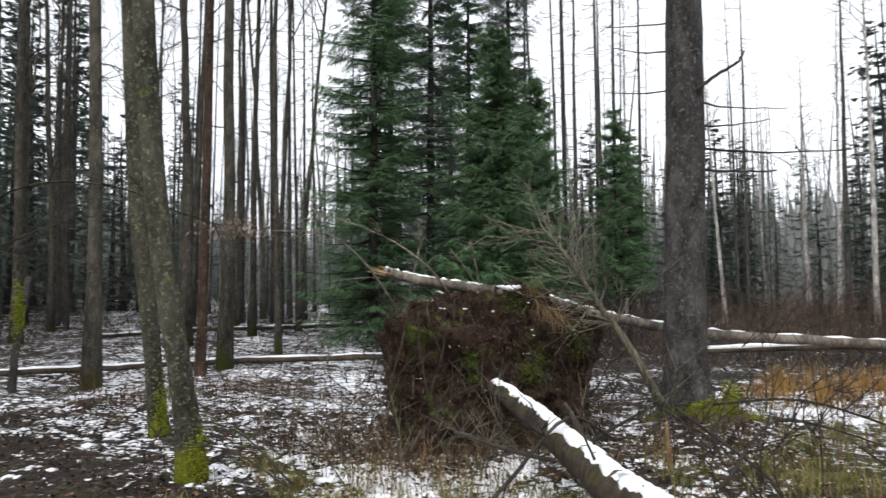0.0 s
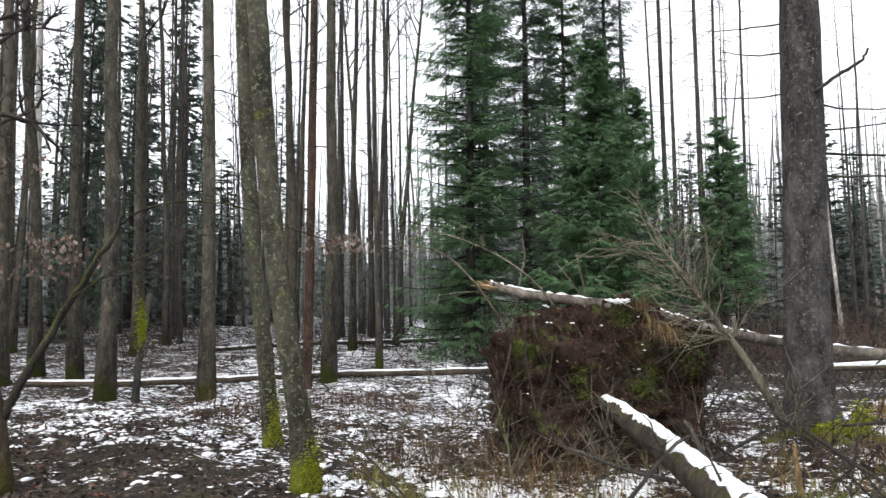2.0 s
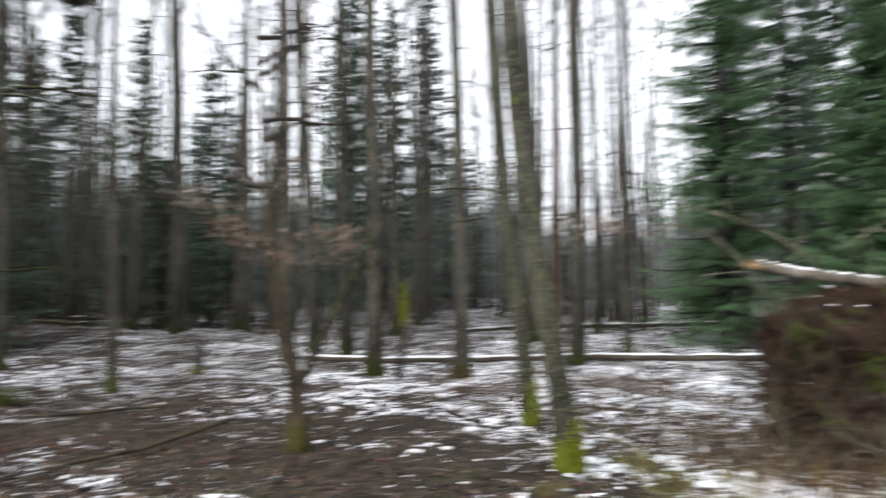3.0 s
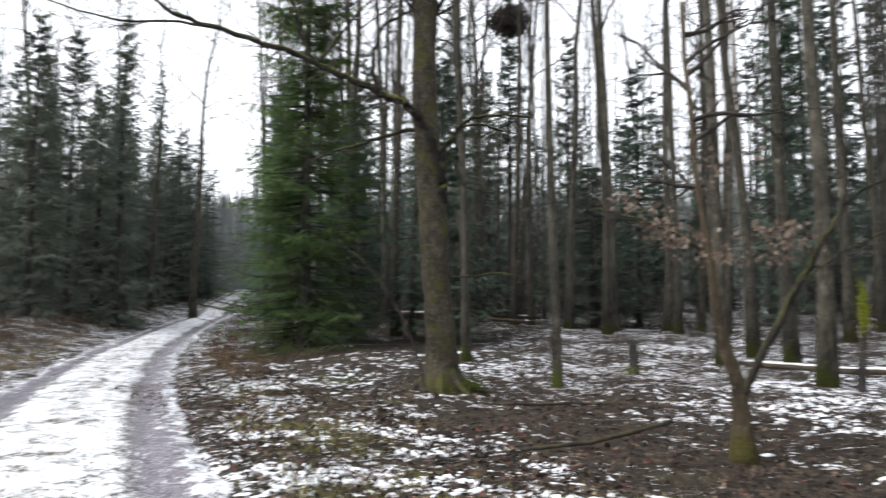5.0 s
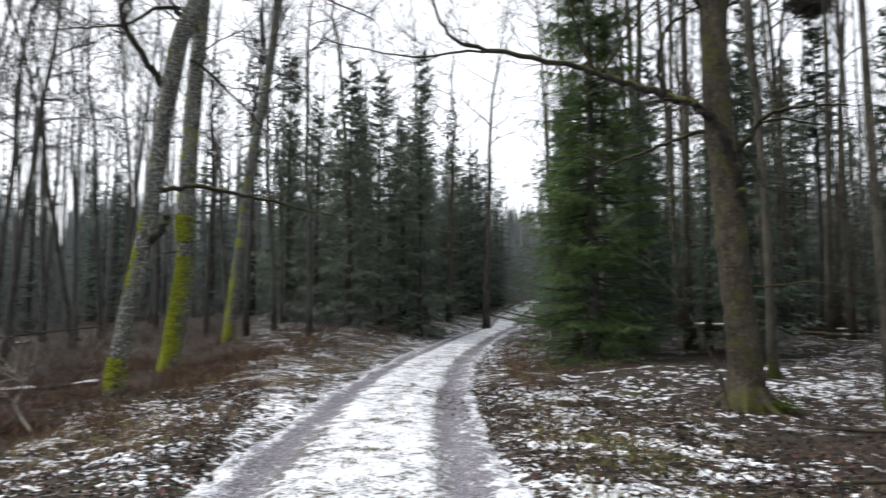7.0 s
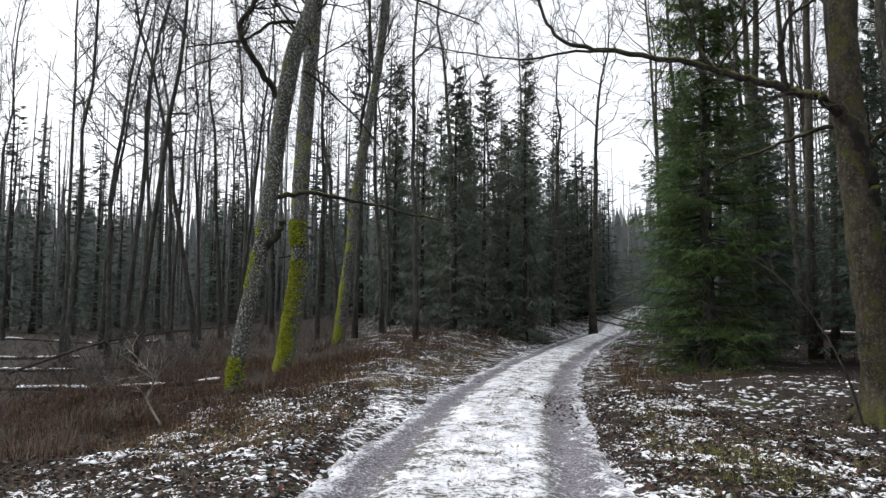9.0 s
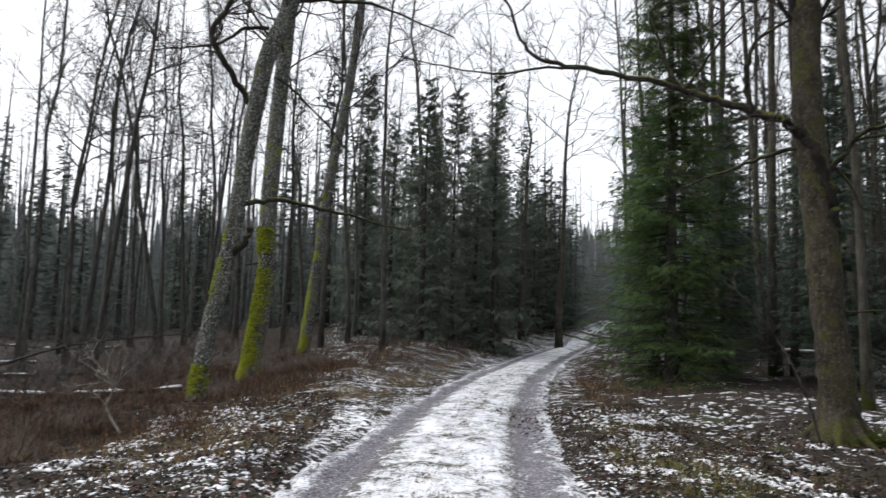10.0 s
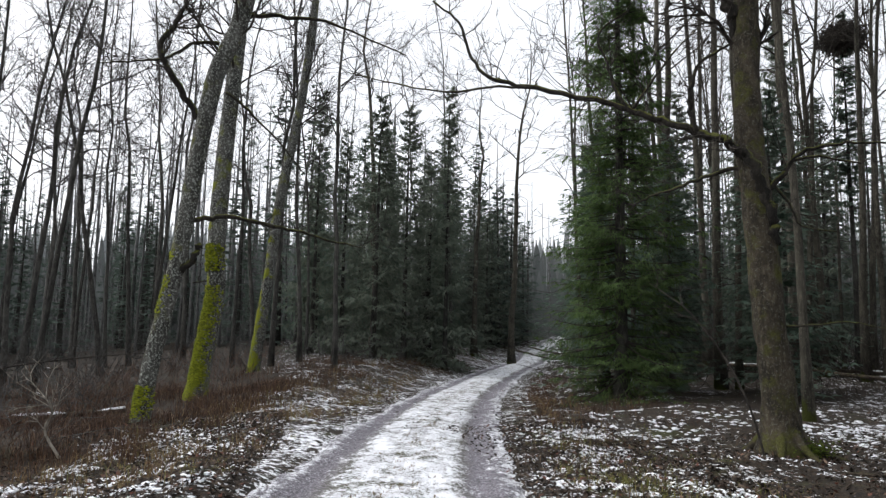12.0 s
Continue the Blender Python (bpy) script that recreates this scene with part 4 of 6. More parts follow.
clumps(s, (0.11, -0.06, 1.35), (0.05, 0.03, 0.22), 700, 0.018)
tagged(part("moss", s, MOSS, SNAG, "bright yellow-green moss"), kind="stuff")

# beech sapling that kept its dry leaves
SAP = grown_tree("beech_sapling", "forked young beech holding dry brown leaves", "tree",
    [(-5.46, 6.8, 0), (-5.47, 6.79, 0.46), (-5.5, 6.77, 0.78), (-5.61, 6.68, 1.25), (-5.67, 6.63, 1.9), (-5.73, 6.6, 2.4), (-5.8, 6.55, 3.06)], 0.088, 0.026, 5.2, BARK_SAPLING,
    [([(-5.48, 6.78, 0.5), (-5.4, 6.83, 0.75), (-5.2, 6.99, 1.28), (-5.02, 7.14, 1.75), (-4.78, 7.33, 2.3), (-4.64, 7.45, 2.68), (-4.62, 7.46, 3.12), (-4.73, 7.37, 3.74)], 0.055, 0.012, 5),
     ([(-4.64, 7.44, 2.62), (-4.27, 7.31, 2.78), (-3.77, 7.35, 2.85), (-3.22, 7.39, 2.77), (-2.74, 7.47, 2.56), (-2.4, 7.9, 2.45)], 0.012, 0.005, 3),
     ([(-5.02, 7.13, 1.78), (-4.58, 7.24, 2.11), (-4.11, 7.29, 2.32), (-3.6, 7.33, 2.5)], 0.011, 0.005, 2),
     ([(-5.7, 6.62, 2.1), (-6.0, 6.35, 2.4), (-6.4, 6.05, 2.6), (-6.7, 5.8, 2.7)], 0.02, 0.006, 4)], LIMB, 9, flare=0.75, reach=1.1)
s = Shape()


def leaf(shape, p, size, hang=True):
    a = rng.uniform(0, 6.283)
    d = unit(heading(a) * (0.6 if hang else 1) + np.array([0, 0, -0.8 if hang else rng.uniform(-0.1, 0.8)]))
    e = unit(np.cross(d, rng.normal(size=3))) if hang else heading(a + 1.57)
    k = size * rng.uniform(0.6, 1.3)
    b = np.cross(d, e) * k * rng.uniform(-0.2, 0.3)
    p = np.asarray(p, float)
    shape.add([p, p + d * k * 0.5 + e * k * 0.33 + b, p + d * k, p + d * k * 0.5 - e * k * 0.33 + b, p + d * k * 0.5], [(0, 4, 1), (1, 4, 2), (2, 4, 3), (3, 4, 0)])


for c, sp, n in (((-0.91, -0.7, 2.73), 0.2, 50), ((-0.63, -0.49, 2.46), 0.16, 60), ((-0.45, -0.36, 2.33), 0.15, 60), ((-0.15, -0.13, 2.13), 0.2, 60), ((0.31, 0.21, 2.41), 0.18, 70), ((0.35, 0.35, 2.2), 0.15, 50), ((3.1, 1.38, 2.45), 0.22, 90), ((-0.2, 0.0, 3.2), 0.3, 40)):
    for _ in range(int(1.4 * n)):
        leaf(s, np.array(c) + rng.normal(0, 1, 3) * np.array([sp, sp, sp * 0.35]), 0.065)
tagged(part("foliage", s, DRY_LEAF, SAP, "dry pale brown beech leaves"), kind="stuff")

# mossy trees on the bog side of the track
L1 = grown_tree("mossy_tree", "leaning forked tree with mossy flank and crooked limbs", "tree",
    [(-15.94, -4.2, -0.05), (-15.96, -4.07, 1.15), (-16.01, -3.89, 2.2), (-16.05, -3.71, 3.25), (-16.08, -3.6, 4.3), (-16.1, -3.47, 5.45), (-16.13, -3.34, 6.5), (-16.16, -3.18, 7.45), (-16.21, -2.88, 8.26), (-16.25, -2.72, 8.95)], 0.165, 0.19, 17, BARK_LICHEN,
    [([(-16.15, -3.47, 6.3), (-16.06, -3.87, 6.89), (-15.95, -4.26, 7.45), (-15.94, -4.32, 7.94), (-16.02, -4.02, 8.54), (-16.04, -3.92, 9.4), (-15.9, -4.3, 11)], 0.075, 0.04, 8),
     ([(-16.23, -3.2, 8.08), (-16.11, -3.69, 8.01), (-15.98, -4.16, 7.62), (-15.81, -4.8, 7.4), (-15.62, -5.51, 7.23)], 0.045, 0.012, 9),
     ([(-16.15, -3.5, 4.12), (-16.33, -2.84, 4.26), (-16.54, -2.03, 4.16), (-16.7, -1.43, 4.08), (-16.93, -0.56, 3.9), (-17.1, 0.08, 3.81)], 0.06, 0.014, 5),
     ([(-16.02, -3.76, 2.95), (-15.98, -3.52, 3.12), (-16.0, -3.36, 3.4), (-16.02, -3.3, 3.62)], 0.085, 0.05, 0),
     ([(-16.35, -2.75, 8.8), (-16.51, -2.16, 8.95), (-16.77, -1.16, 9.06), (-16.98, -0.37, 8.94), (-17.35, 1.01, 8.57)], 0.06, 0.015, 9),
     ([(-16.29, -3.0, 6.99), (-16.42, -2.52, 6.68), (-16.61, -1.76, 5.95), (-16.75, -1.25, 5.36)], 0.035, 0.01, 5)], LIMB, 22, flare=0.3, reach=3.0, group="mossy trees by the track")
L2 = grown_tree("mossy_tree", "tree thickly coated in yellow-green moss", "tree",
    [(-20.58, -4.06, 0.1), (-20.62, -3.86, 1.62), (-20.65, -3.71, 2.86), (-20.64, -3.77, 4.12), (-20.64, -3.75, 5.39), (-20.65, -3.7, 6.69), (-20.66, -3.64, 8.0), (-20.67, -3.57, 9.16), (-20.68, -3.5, 11.0)], 0.26, 0.2, 18, BARK_GREEN,
    [([(-20.6, -3.74, 3.1), (-20.65, -3.95, 3.2), (-20.6, -4.3, 3.15)], 0.03, 0.02, 1)], LIMB, 18, flare=0.3, group="mossy trees by the track")
grown_tree("mossy_tree", "slanting mossy tree at the edge of the bog", "tree",
    [(-28.75, -3.6, 0.3), (-28.77, -3.4, 2.31), (-28.79, -3.2, 4.08), (-28.8, -3.08, 5.63), (-28.83, -2.82, 7.9), (-28.86, -2.44, 10.2), (-28.88, -2.2, 12.08), (-28.89, -1.99, 14.45)], 0.23, 0.16, 21, BARK_GREEN, (), LIMB, 16, flare=0.3, group="mossy trees by the track")

def moss_coat(tree, line, rad, z0, z1, count, size, wide=0.9, facing=-0.75):
    """Cushions of moss on one flank of a trunk between two heights."""
    q, m = spline(np.array(line, float), 5) - np.array(line[0], float), Shape()
    for _ in range(count):
        z = rng.uniform(z0, z1)
        c = np.array([np.interp(z, q[:, 2], q[:, k]) for k in (0, 1)] + [z])
        if noise.noise(Vector((c[0] * 2, z * 1.4, len(line)))) < -0.28:
            continue
        d = heading(facing + rng.normal(0, wide))
        clumps(m, c + d * rad * rng.uniform(0.94, 1.04), (0, 0, 0), 1, size, 0.7)
    tagged(part("moss", m, MOSS, tree, "thick yellow-green moss"), kind="stuff")


L1_LINE = [(-15.94, -4.2, -0.05), (-15.96, -4.07, 1.15), (-16.01, -3.89, 2.2), (-16.05, -3.71, 3.25), (-16.08, -3.6, 4.3)]
L2_LINE = [(-20.58, -4.06, 0.1), (-20.62, -3.86, 1.62), (-20.65, -3.71, 2.86), (-20.64, -3.77, 4.12), (-20.64, -3.75, 5.39)]
moss_coat(L1, L1_LINE, 0.185, 0.1, 0.75, 500, 0.035)
moss_coat(L1, L1_LINE, 0.165, 2.2, 3.5, 500, 0.035, 0.5, -1.2)
moss_coat(L2, L2_LINE, 0.26, 0.2, 4.1, 2200, 0.042, 0.75)

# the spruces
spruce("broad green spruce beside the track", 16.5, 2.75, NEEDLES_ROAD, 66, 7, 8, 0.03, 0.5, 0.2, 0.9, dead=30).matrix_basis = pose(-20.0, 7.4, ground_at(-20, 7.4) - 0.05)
spruce("smaller spruce behind the broad one", 8.0, 1.7, NEEDLES_DARK, 44, 6, 6, 0.05, 0.4, 0.12, 1.1).matrix_basis = pose(-21.6, 9.6, ground_at(-21.6, 9.6) - 0.05)
G1 = spruce("tall green spruce with hanging boughs", 19, 3.0, NEEDLES, 88, 5, 9, 0.03, 0.45, 0.17, 0.85, dead=26)
G1.matrix_basis = pose(-2.1, 22, ground_at(-2.1, 22) - 0.05)
G2 = spruce("tall dark spruce in a dense group", 20, 2.2, NEEDLES_DARK, 66, 6, 7, 0.12, 0.5, 0.18, 1.2, dead=24, clear=0.22)
G2.matrix_basis = pose(-0.4, 24.5, ground_at(-0.4, 24.5) - 0.05)
G3 = spruce("young light green spruce behind the root plate", 8.8, 2.7, NEEDLES, 62, 6, 9, 0.04, 0.25, 0.11, 1.0, dead=12)
G3.matrix_basis = pose(1.45, 19, ground_at(1.45, 19) - 0.05)
G4 = spruce("young slim green spruce in the clearing", 7.6, 1.7, NEEDLES, 40, 5, 7, 0.25, 0.25, 0.08, 0.9, dead=16)
G4.matrix_basis = pose(5.5, 23, ground_at(5.5, 23) - 0.05)

copy_thing(G1, pose(1.0, 27, ground_at(1.0, 27), 0, 0, 140) @ Matrix.Diagonal((0.85, 0.85, 0.95, 1)))
copy_thing(G2, pose(-1.9, 26.5, ground_at(-1.9, 26.5), 0, 0, 60) @ Matrix.Diagonal((1.1, 1.1, 1.0, 1)))
copy_thing(G2, pose(2.4, 25.5, ground_at(2.4, 25.5), 0, 0, 210) @ Matrix.Diagonal((1.0, 1.0, 0.9, 1)))
copy_thing(G3, pose(2.9, 22.5, ground_at(2.9, 22.5), 0, 0, 80) @ Matrix.Diagonal((0.85, 0.85, 0.95, 1)))
copy_thing(G4, pose(6.4, 25, ground_at(6.4, 25), 0, 0, 200) @ Matrix.Diagonal((0.9, 0.9, 0.95, 1)))

# trees that stand out: place, thickness against 0.15 m, lean
for kind, rows in (
    (ALDERS, [(-11.8, 14.8, 0.6, -0.03, -0.02), (-11.9, 16.1, 0.65, -0.02, -0.02), (-10.3, 15.2, 0.8, -0.03, -0.02), (-7.9, 12.5, 1.0, 0, 0), (-12.4, 21.3, 1.0, 0, 0), (-14.2, 26.5, 0.85, -0.01, 0), (-17.2, 29.8, 1.5, -0.01, 0), (-6.5, 13.6, 0.95, 0, 0), (-8.4, 23.5, 0.95, -0.02, -0.01), (-6.9, 19.7, 1.0, 0, 0), (-4.7, 15.8, 0.95, 0.013, 0.004), (-6.6, 25.3, 0.85, 0, 0), (-4.1, 18.3, 0.55, -0.01, 0), (-5.7, 28.9, 0.75, 0.035, 0.007)]),
    (DEAD_CONIFERS, [(-8.8, 31.8, 0.6, 0, 0), (-7.5, 32.4, 0.5, -0.02, 0), (-6.4, 30.6, 0.6, -0.01, 0), (-6.1, 30.7, 0.5, -0.02, 0), (5.7, 42.3, 1.0, -0.03, 0), (6.3, 39.1, 0.8, -0.02, 0), (7.9, 43.2, 1.25, 0.01, 0), (9.8, 43.8, 1.1, -0.01, 0), (-14.9, 28.3, 0.6, -0.02, 0), (-13.8, 26.8, 0.55, -0.02, 0), (22.6, 40.7, 1.3, 0.01, 0)]),
    (PALE, [(20.9, 35.2, 1.7, 0, 0), (26.6, 53.1, 1.3, 0, 0), (27.1, 50.0, 1.2, 0.02, -0.01), (11.1, 44.0, 0.9, 0.01, 0), (-14.8, 20.0, 0.9, -0.02, -0.01)]),
    (ALDERS, [(-26.9, 12.0, 0.8, -0.016, -0.036), (-27.5, 13.9, 1.0, -0.02, -0.04), (-22.8, 14.4, 0.9, -0.01, -0.02), (-18.1, 17.2, 1.0, 0, 0), (-17.3, 19.7, 0.85, -0.01, -0.01), (-18.1, 23.0, 0.7, 0, 0), (-8.9, 25.9, 0.8, 0.01, 0), (-6.3, 28.3, 0.8, 0.01, 0), (-25.8, 11.5, 1.2, -0.01, -0.02), (-22.6, 11.7, 1.1, -0.01, -0.02), (-22.4, 12.2, 0.75, 0, 0), (-14.3, 9.1, 0.65, -0.01, -0.01), (-26.8, 18.2, 1.05, 0, 0), (-24.6, 18.3, 1.0, 0, 0)]),
    (ALDERS, [(-24.3, 18.9, 0.85, 0, 0), (-21.0, 18.1, 1.05, 0, 0), (-19.1, 18.4, 1.1, 0, 0), (-19.1, 21.2, 1.1, 0.02, 0.02), (-18.4, 22.2, 0.9, 0.02, 0.02), (-16.2, 20.8, 0.75, 0.03, 0.02), (-34.1, 15.1, 1.9, 0, 0), (-30.0, 15.0, 0.85, 0, 0), (-24.1, 15.2, 1.1, 0.01, 0.01), (-26.7, 17.5, 0.8, 0.01, 0.02), (-26.7, 20.2, 0.85, 0.02, 0.03), (-52.9, 11.8, 1.7, 0, -0.01), (-54.0, 9.2, 1.5, 0, 0), (-42.0, 1.3, 1.4, 0, 0.03)]),
    (BOG_ALDERS, [(-28.2, -11.6, 1.1, 0, 0), (-35.9, -13.8, 0.8, 0, -0.05), (-32.9, -10.3, 1.0, 0.03, -0.13), (-39.0, -10.9, 1.2, 0, -0.05), (-22.8, -9.0, 0.8, 0, 0.13), (-35.4, -8.9, 0.9, 0, -0.03), (-41.5, -8.8, 1.1, 0, -0.06), (-45.1, -5.6, 1.2, 0, -0.06), (-42.0, -14.6, 1.2, 0, -0.03), (-30.8, -13.2, 1.0, 0, -0.02), (-41.2, -14.3, 0.8, 0, 0), (-38.3, -11.8, 0.7, 0.02, -0.05), (-34.2, -5.2, 0.8, 0, -0.05), (-33.5, -2.2, 0.9, 0, -0.02), (-47.4, 5.0, 1.1, 0, -0.04), (-48.1, 6.7, 1.0, 0, -0.02), (-29.4, -0.6, 0.9, 0, -0.01), (-36.5, -16.0, 0.9, 0, 0.03), (-26.5, -13.0, 0.6, 0.02, 0.05)]),
    (DENSE_SPRUCES, [(-38.4, 1.2, 0.62, 0, 0), (-42.3, 3.1, 1.0, 0, 0), (-45.2, 4.8, 1.1, 0, 0), (-40.5, 5.2, 0.9, 0, 0), (-47, -0.5, 1.0, 0, 0), (-50.4, 2.0, 1.1, 0, 0), (-53, 5.5, 1.0, 0, 0), (-44.4, -2.2, 0.9, 0, 0), (-60, 7.5, 1.1, 0, 0), (-68, 9.5, 1.3, 0, 0), (-66, 12.4, 1.1, 0, 0), (-74, 14.6, 1.4, 0, 0), (-80, 17.5, 1.4, 0, 0), (-60, 10.2, 0.8, 0, 0)]),
    (DENSE_SPRUCES, [(-28.0, 17.6, 0.9, 0, 0), (-33.0, 19.0, 1.0, 0, 0), (-37.5, 17.5, 1.0, 0, 0), (-36, 25, 1.0, 0, 0), (-30, 26, 0.9, 0, 0)]),
    (DEAD_CONIFERS, [(4.6, 27.0, 0.75, 0, 0), (6.4, 29.5, 0.7, -0.01, 0), (7.5, 31.5, 0.8, 0.01, 0), (9.3, 34.0, 0.7, 0, 0), (3.6, 31.0, 0.6, 0, 0)]),
):
    for x, y, wide, lx, ly in rows:
        kind.plant(x, y, wide, rng.uniform(0.9, 1.1), (lx, ly))

# the tree that carries the witch's broom
NEST_TREE = spruce("thin spruce carrying a dark witch's broom", 17, 1.5, NEEDLES_DARK, 44, 5, 5, 0.45, 0.3, 0.16, 1.6)
NEST_TREE.matrix_basis = pose(-30.8, 22.7, ground_at(-30.8, 22.7))
s = Shape()
for _ in range(1500):
    d = unit(rng.normal(size=3))
    p = d * np.array([0.78, 0.78, 0.74]) * rng.uniform(0.0, 1) ** 0.5
    sprout(s, p, d + rng.normal(0, 0.7, 3), rng.uniform(0.16, 0.3), 0.03, 1, 0.9, 0, 3, 3, 0.35)
BROOM = tagged(new("witches_broom", s.mesh("witches_broom", TWIG)), "dense dark ball of twigs high in a tree", "witch's broom")
BROOM.matrix_basis = pose(-30.75, 22.65, 16.5) @ Matrix.Diagonal((1.25, 1.25, 0.95, 1))

# the rest of the wood
taken = [(o.matrix_basis.translation.x, o.matrix_basis.translation.y) for o in scene.objects if o.type == "EMPTY" and not o.parent]


def free_spot(x, y, gap):
    return min(math.hypot(x - a, y - b) for a, b in taken) > gap and float(road_distance(np.array([x]), np.array([y]))[0]) > 4.0


def scatter(grove, count, az0, az1, r0, r1, gap, wide=(0.6, 1.3), tall=(0.8, 1.1)):
    k = 0
    for _ in range(count * 12):
        a, r = radians(rng.uniform(az0, az1)), math.sqrt(rng.uniform(r0**2, r1**2))
        x, y = -r * math.sin(a), r * math.cos(a)
        if free_spot(x, y, gap):
            taken.append((x, y))
            grove.plant(x, y, rng.uniform(*wide), rng.uniform(*tall), (rng.normal(0, 0.015), rng.normal(0, 0.015)))
            k += 1
            if k >= count:
                return


scatter(ALDERS, 50, 12, 80, 30, 62, 1.6, (0.5, 1.1))
scatter(DEAD_CONIFERS, 24, 4, 60, 32, 66, 1.8, (0.4, 0.8))
scatter(DEAD_CONIFERS, 14, -34, 4, 40, 75, 2.5, (0.4, 0.8))
scatter(PALE, 6, -34, -10, 42, 70, 3.0, (0.5, 0.9))
scatter(MID_SPRUCES, 5, -9, 8, 29, 42, 2.4, (0.9, 1.3), (0.7, 1.1))
scatter(BOG_ALDERS, 9, 93, 124, 26, 46, 2.2, (0.5, 0.9), (0.85, 1.1))
scatter(FAR_ALDERS, 22, 88, 126, 44, 78, 2.2, (0.6, 1.2), (0.9, 1.15))
scatter(MID_SPRUCES, 11, 79, 93, 38, 64, 3.0, (0.8, 1.3), (0.75, 1.2))
scatter(FAR_SPRUCES, 14, 78, 98, 55, 88, 3.0, (0.9, 1.5), (0.8, 1.2))
scatter(FAR_SPRUCES, 24, 66, 83, 60, 95, 2.2, (1.1, 1.7), (0.8, 1.25))
scatter(MID_SPRUCES, 7, 47, 61, 27, 46, 2.4, (0.9, 1.3), (0.4, 0.65))
scatter(FAR_SPRUCES, 6, 50, 57, 56, 76, 2.2, (1.2, 1.6), (0.9, 1.1))
scatter(FAR_SPRUCES, 26, 42, 64, 38, 72, 2.2, (1.0, 1.5), (0.45, 0.9))
scatter(FAR_SPRUCES, 12, 20, 36, 44, 76, 2.2, (1.1, 1.5), (0.6, 1.2))
scatter(FAR_SPRUCES, 8, 27, 34, 40, 60, 2.2, (1.3, 1.8), (1.0, 1.3))
scatter(MID_SPRUCES, 10, 24, 50, 30, 52, 3.0, (0.8, 1.2), (0.6, 0.95))
scatter(MID_SPRUCES, 6, 57, 76, 34, 52, 3.0, (0.9, 1.3), (0.6, 1.0))
scatter(MID_SPRUCES, 9, 58, 72, 23, 38, 2.4, (0.8, 1.1), (0.5, 0.8))
scatter(MID_SPRUCES, 6, 17, 36, 32, 46, 3.0, (0.8, 1.2), (1.0, 1.5))
scatter(FAR_SPRUCES, 16, 18, 78, 46, 80, 2.2, (0.9, 1.5), (0.6, 1.1))
scatter(FAR_SPRUCES, 12, 74, 83, 72, 98, 2.2, (1.2, 1.7), (0.8, 1.1))
scatter(FAR_SPRUCES, 20, 76, 126, 66, 98, 2.5, (1.0, 1.6), (0.8, 1.2))
scatter(FAR_SPRUCES, 36, -36, -10, 46, 84, 2.0, (1.2, 1.8), (0.5, 0.95))
scatter(FAR_SPRUCES, 22, -12, 18, 36, 80, 2.0, (0.6, 1.1), (0.25, 0.5))
scatter(FAR_SPRUCES, 22, 12, 80, 34, 64, 2.0, (0.5, 0.9), (0.25, 0.5))
scatter(FAR_SPRUCES, 22, 92, 126, 58, 84, 2.0, (1.2, 1.7), (0.6, 0.85))

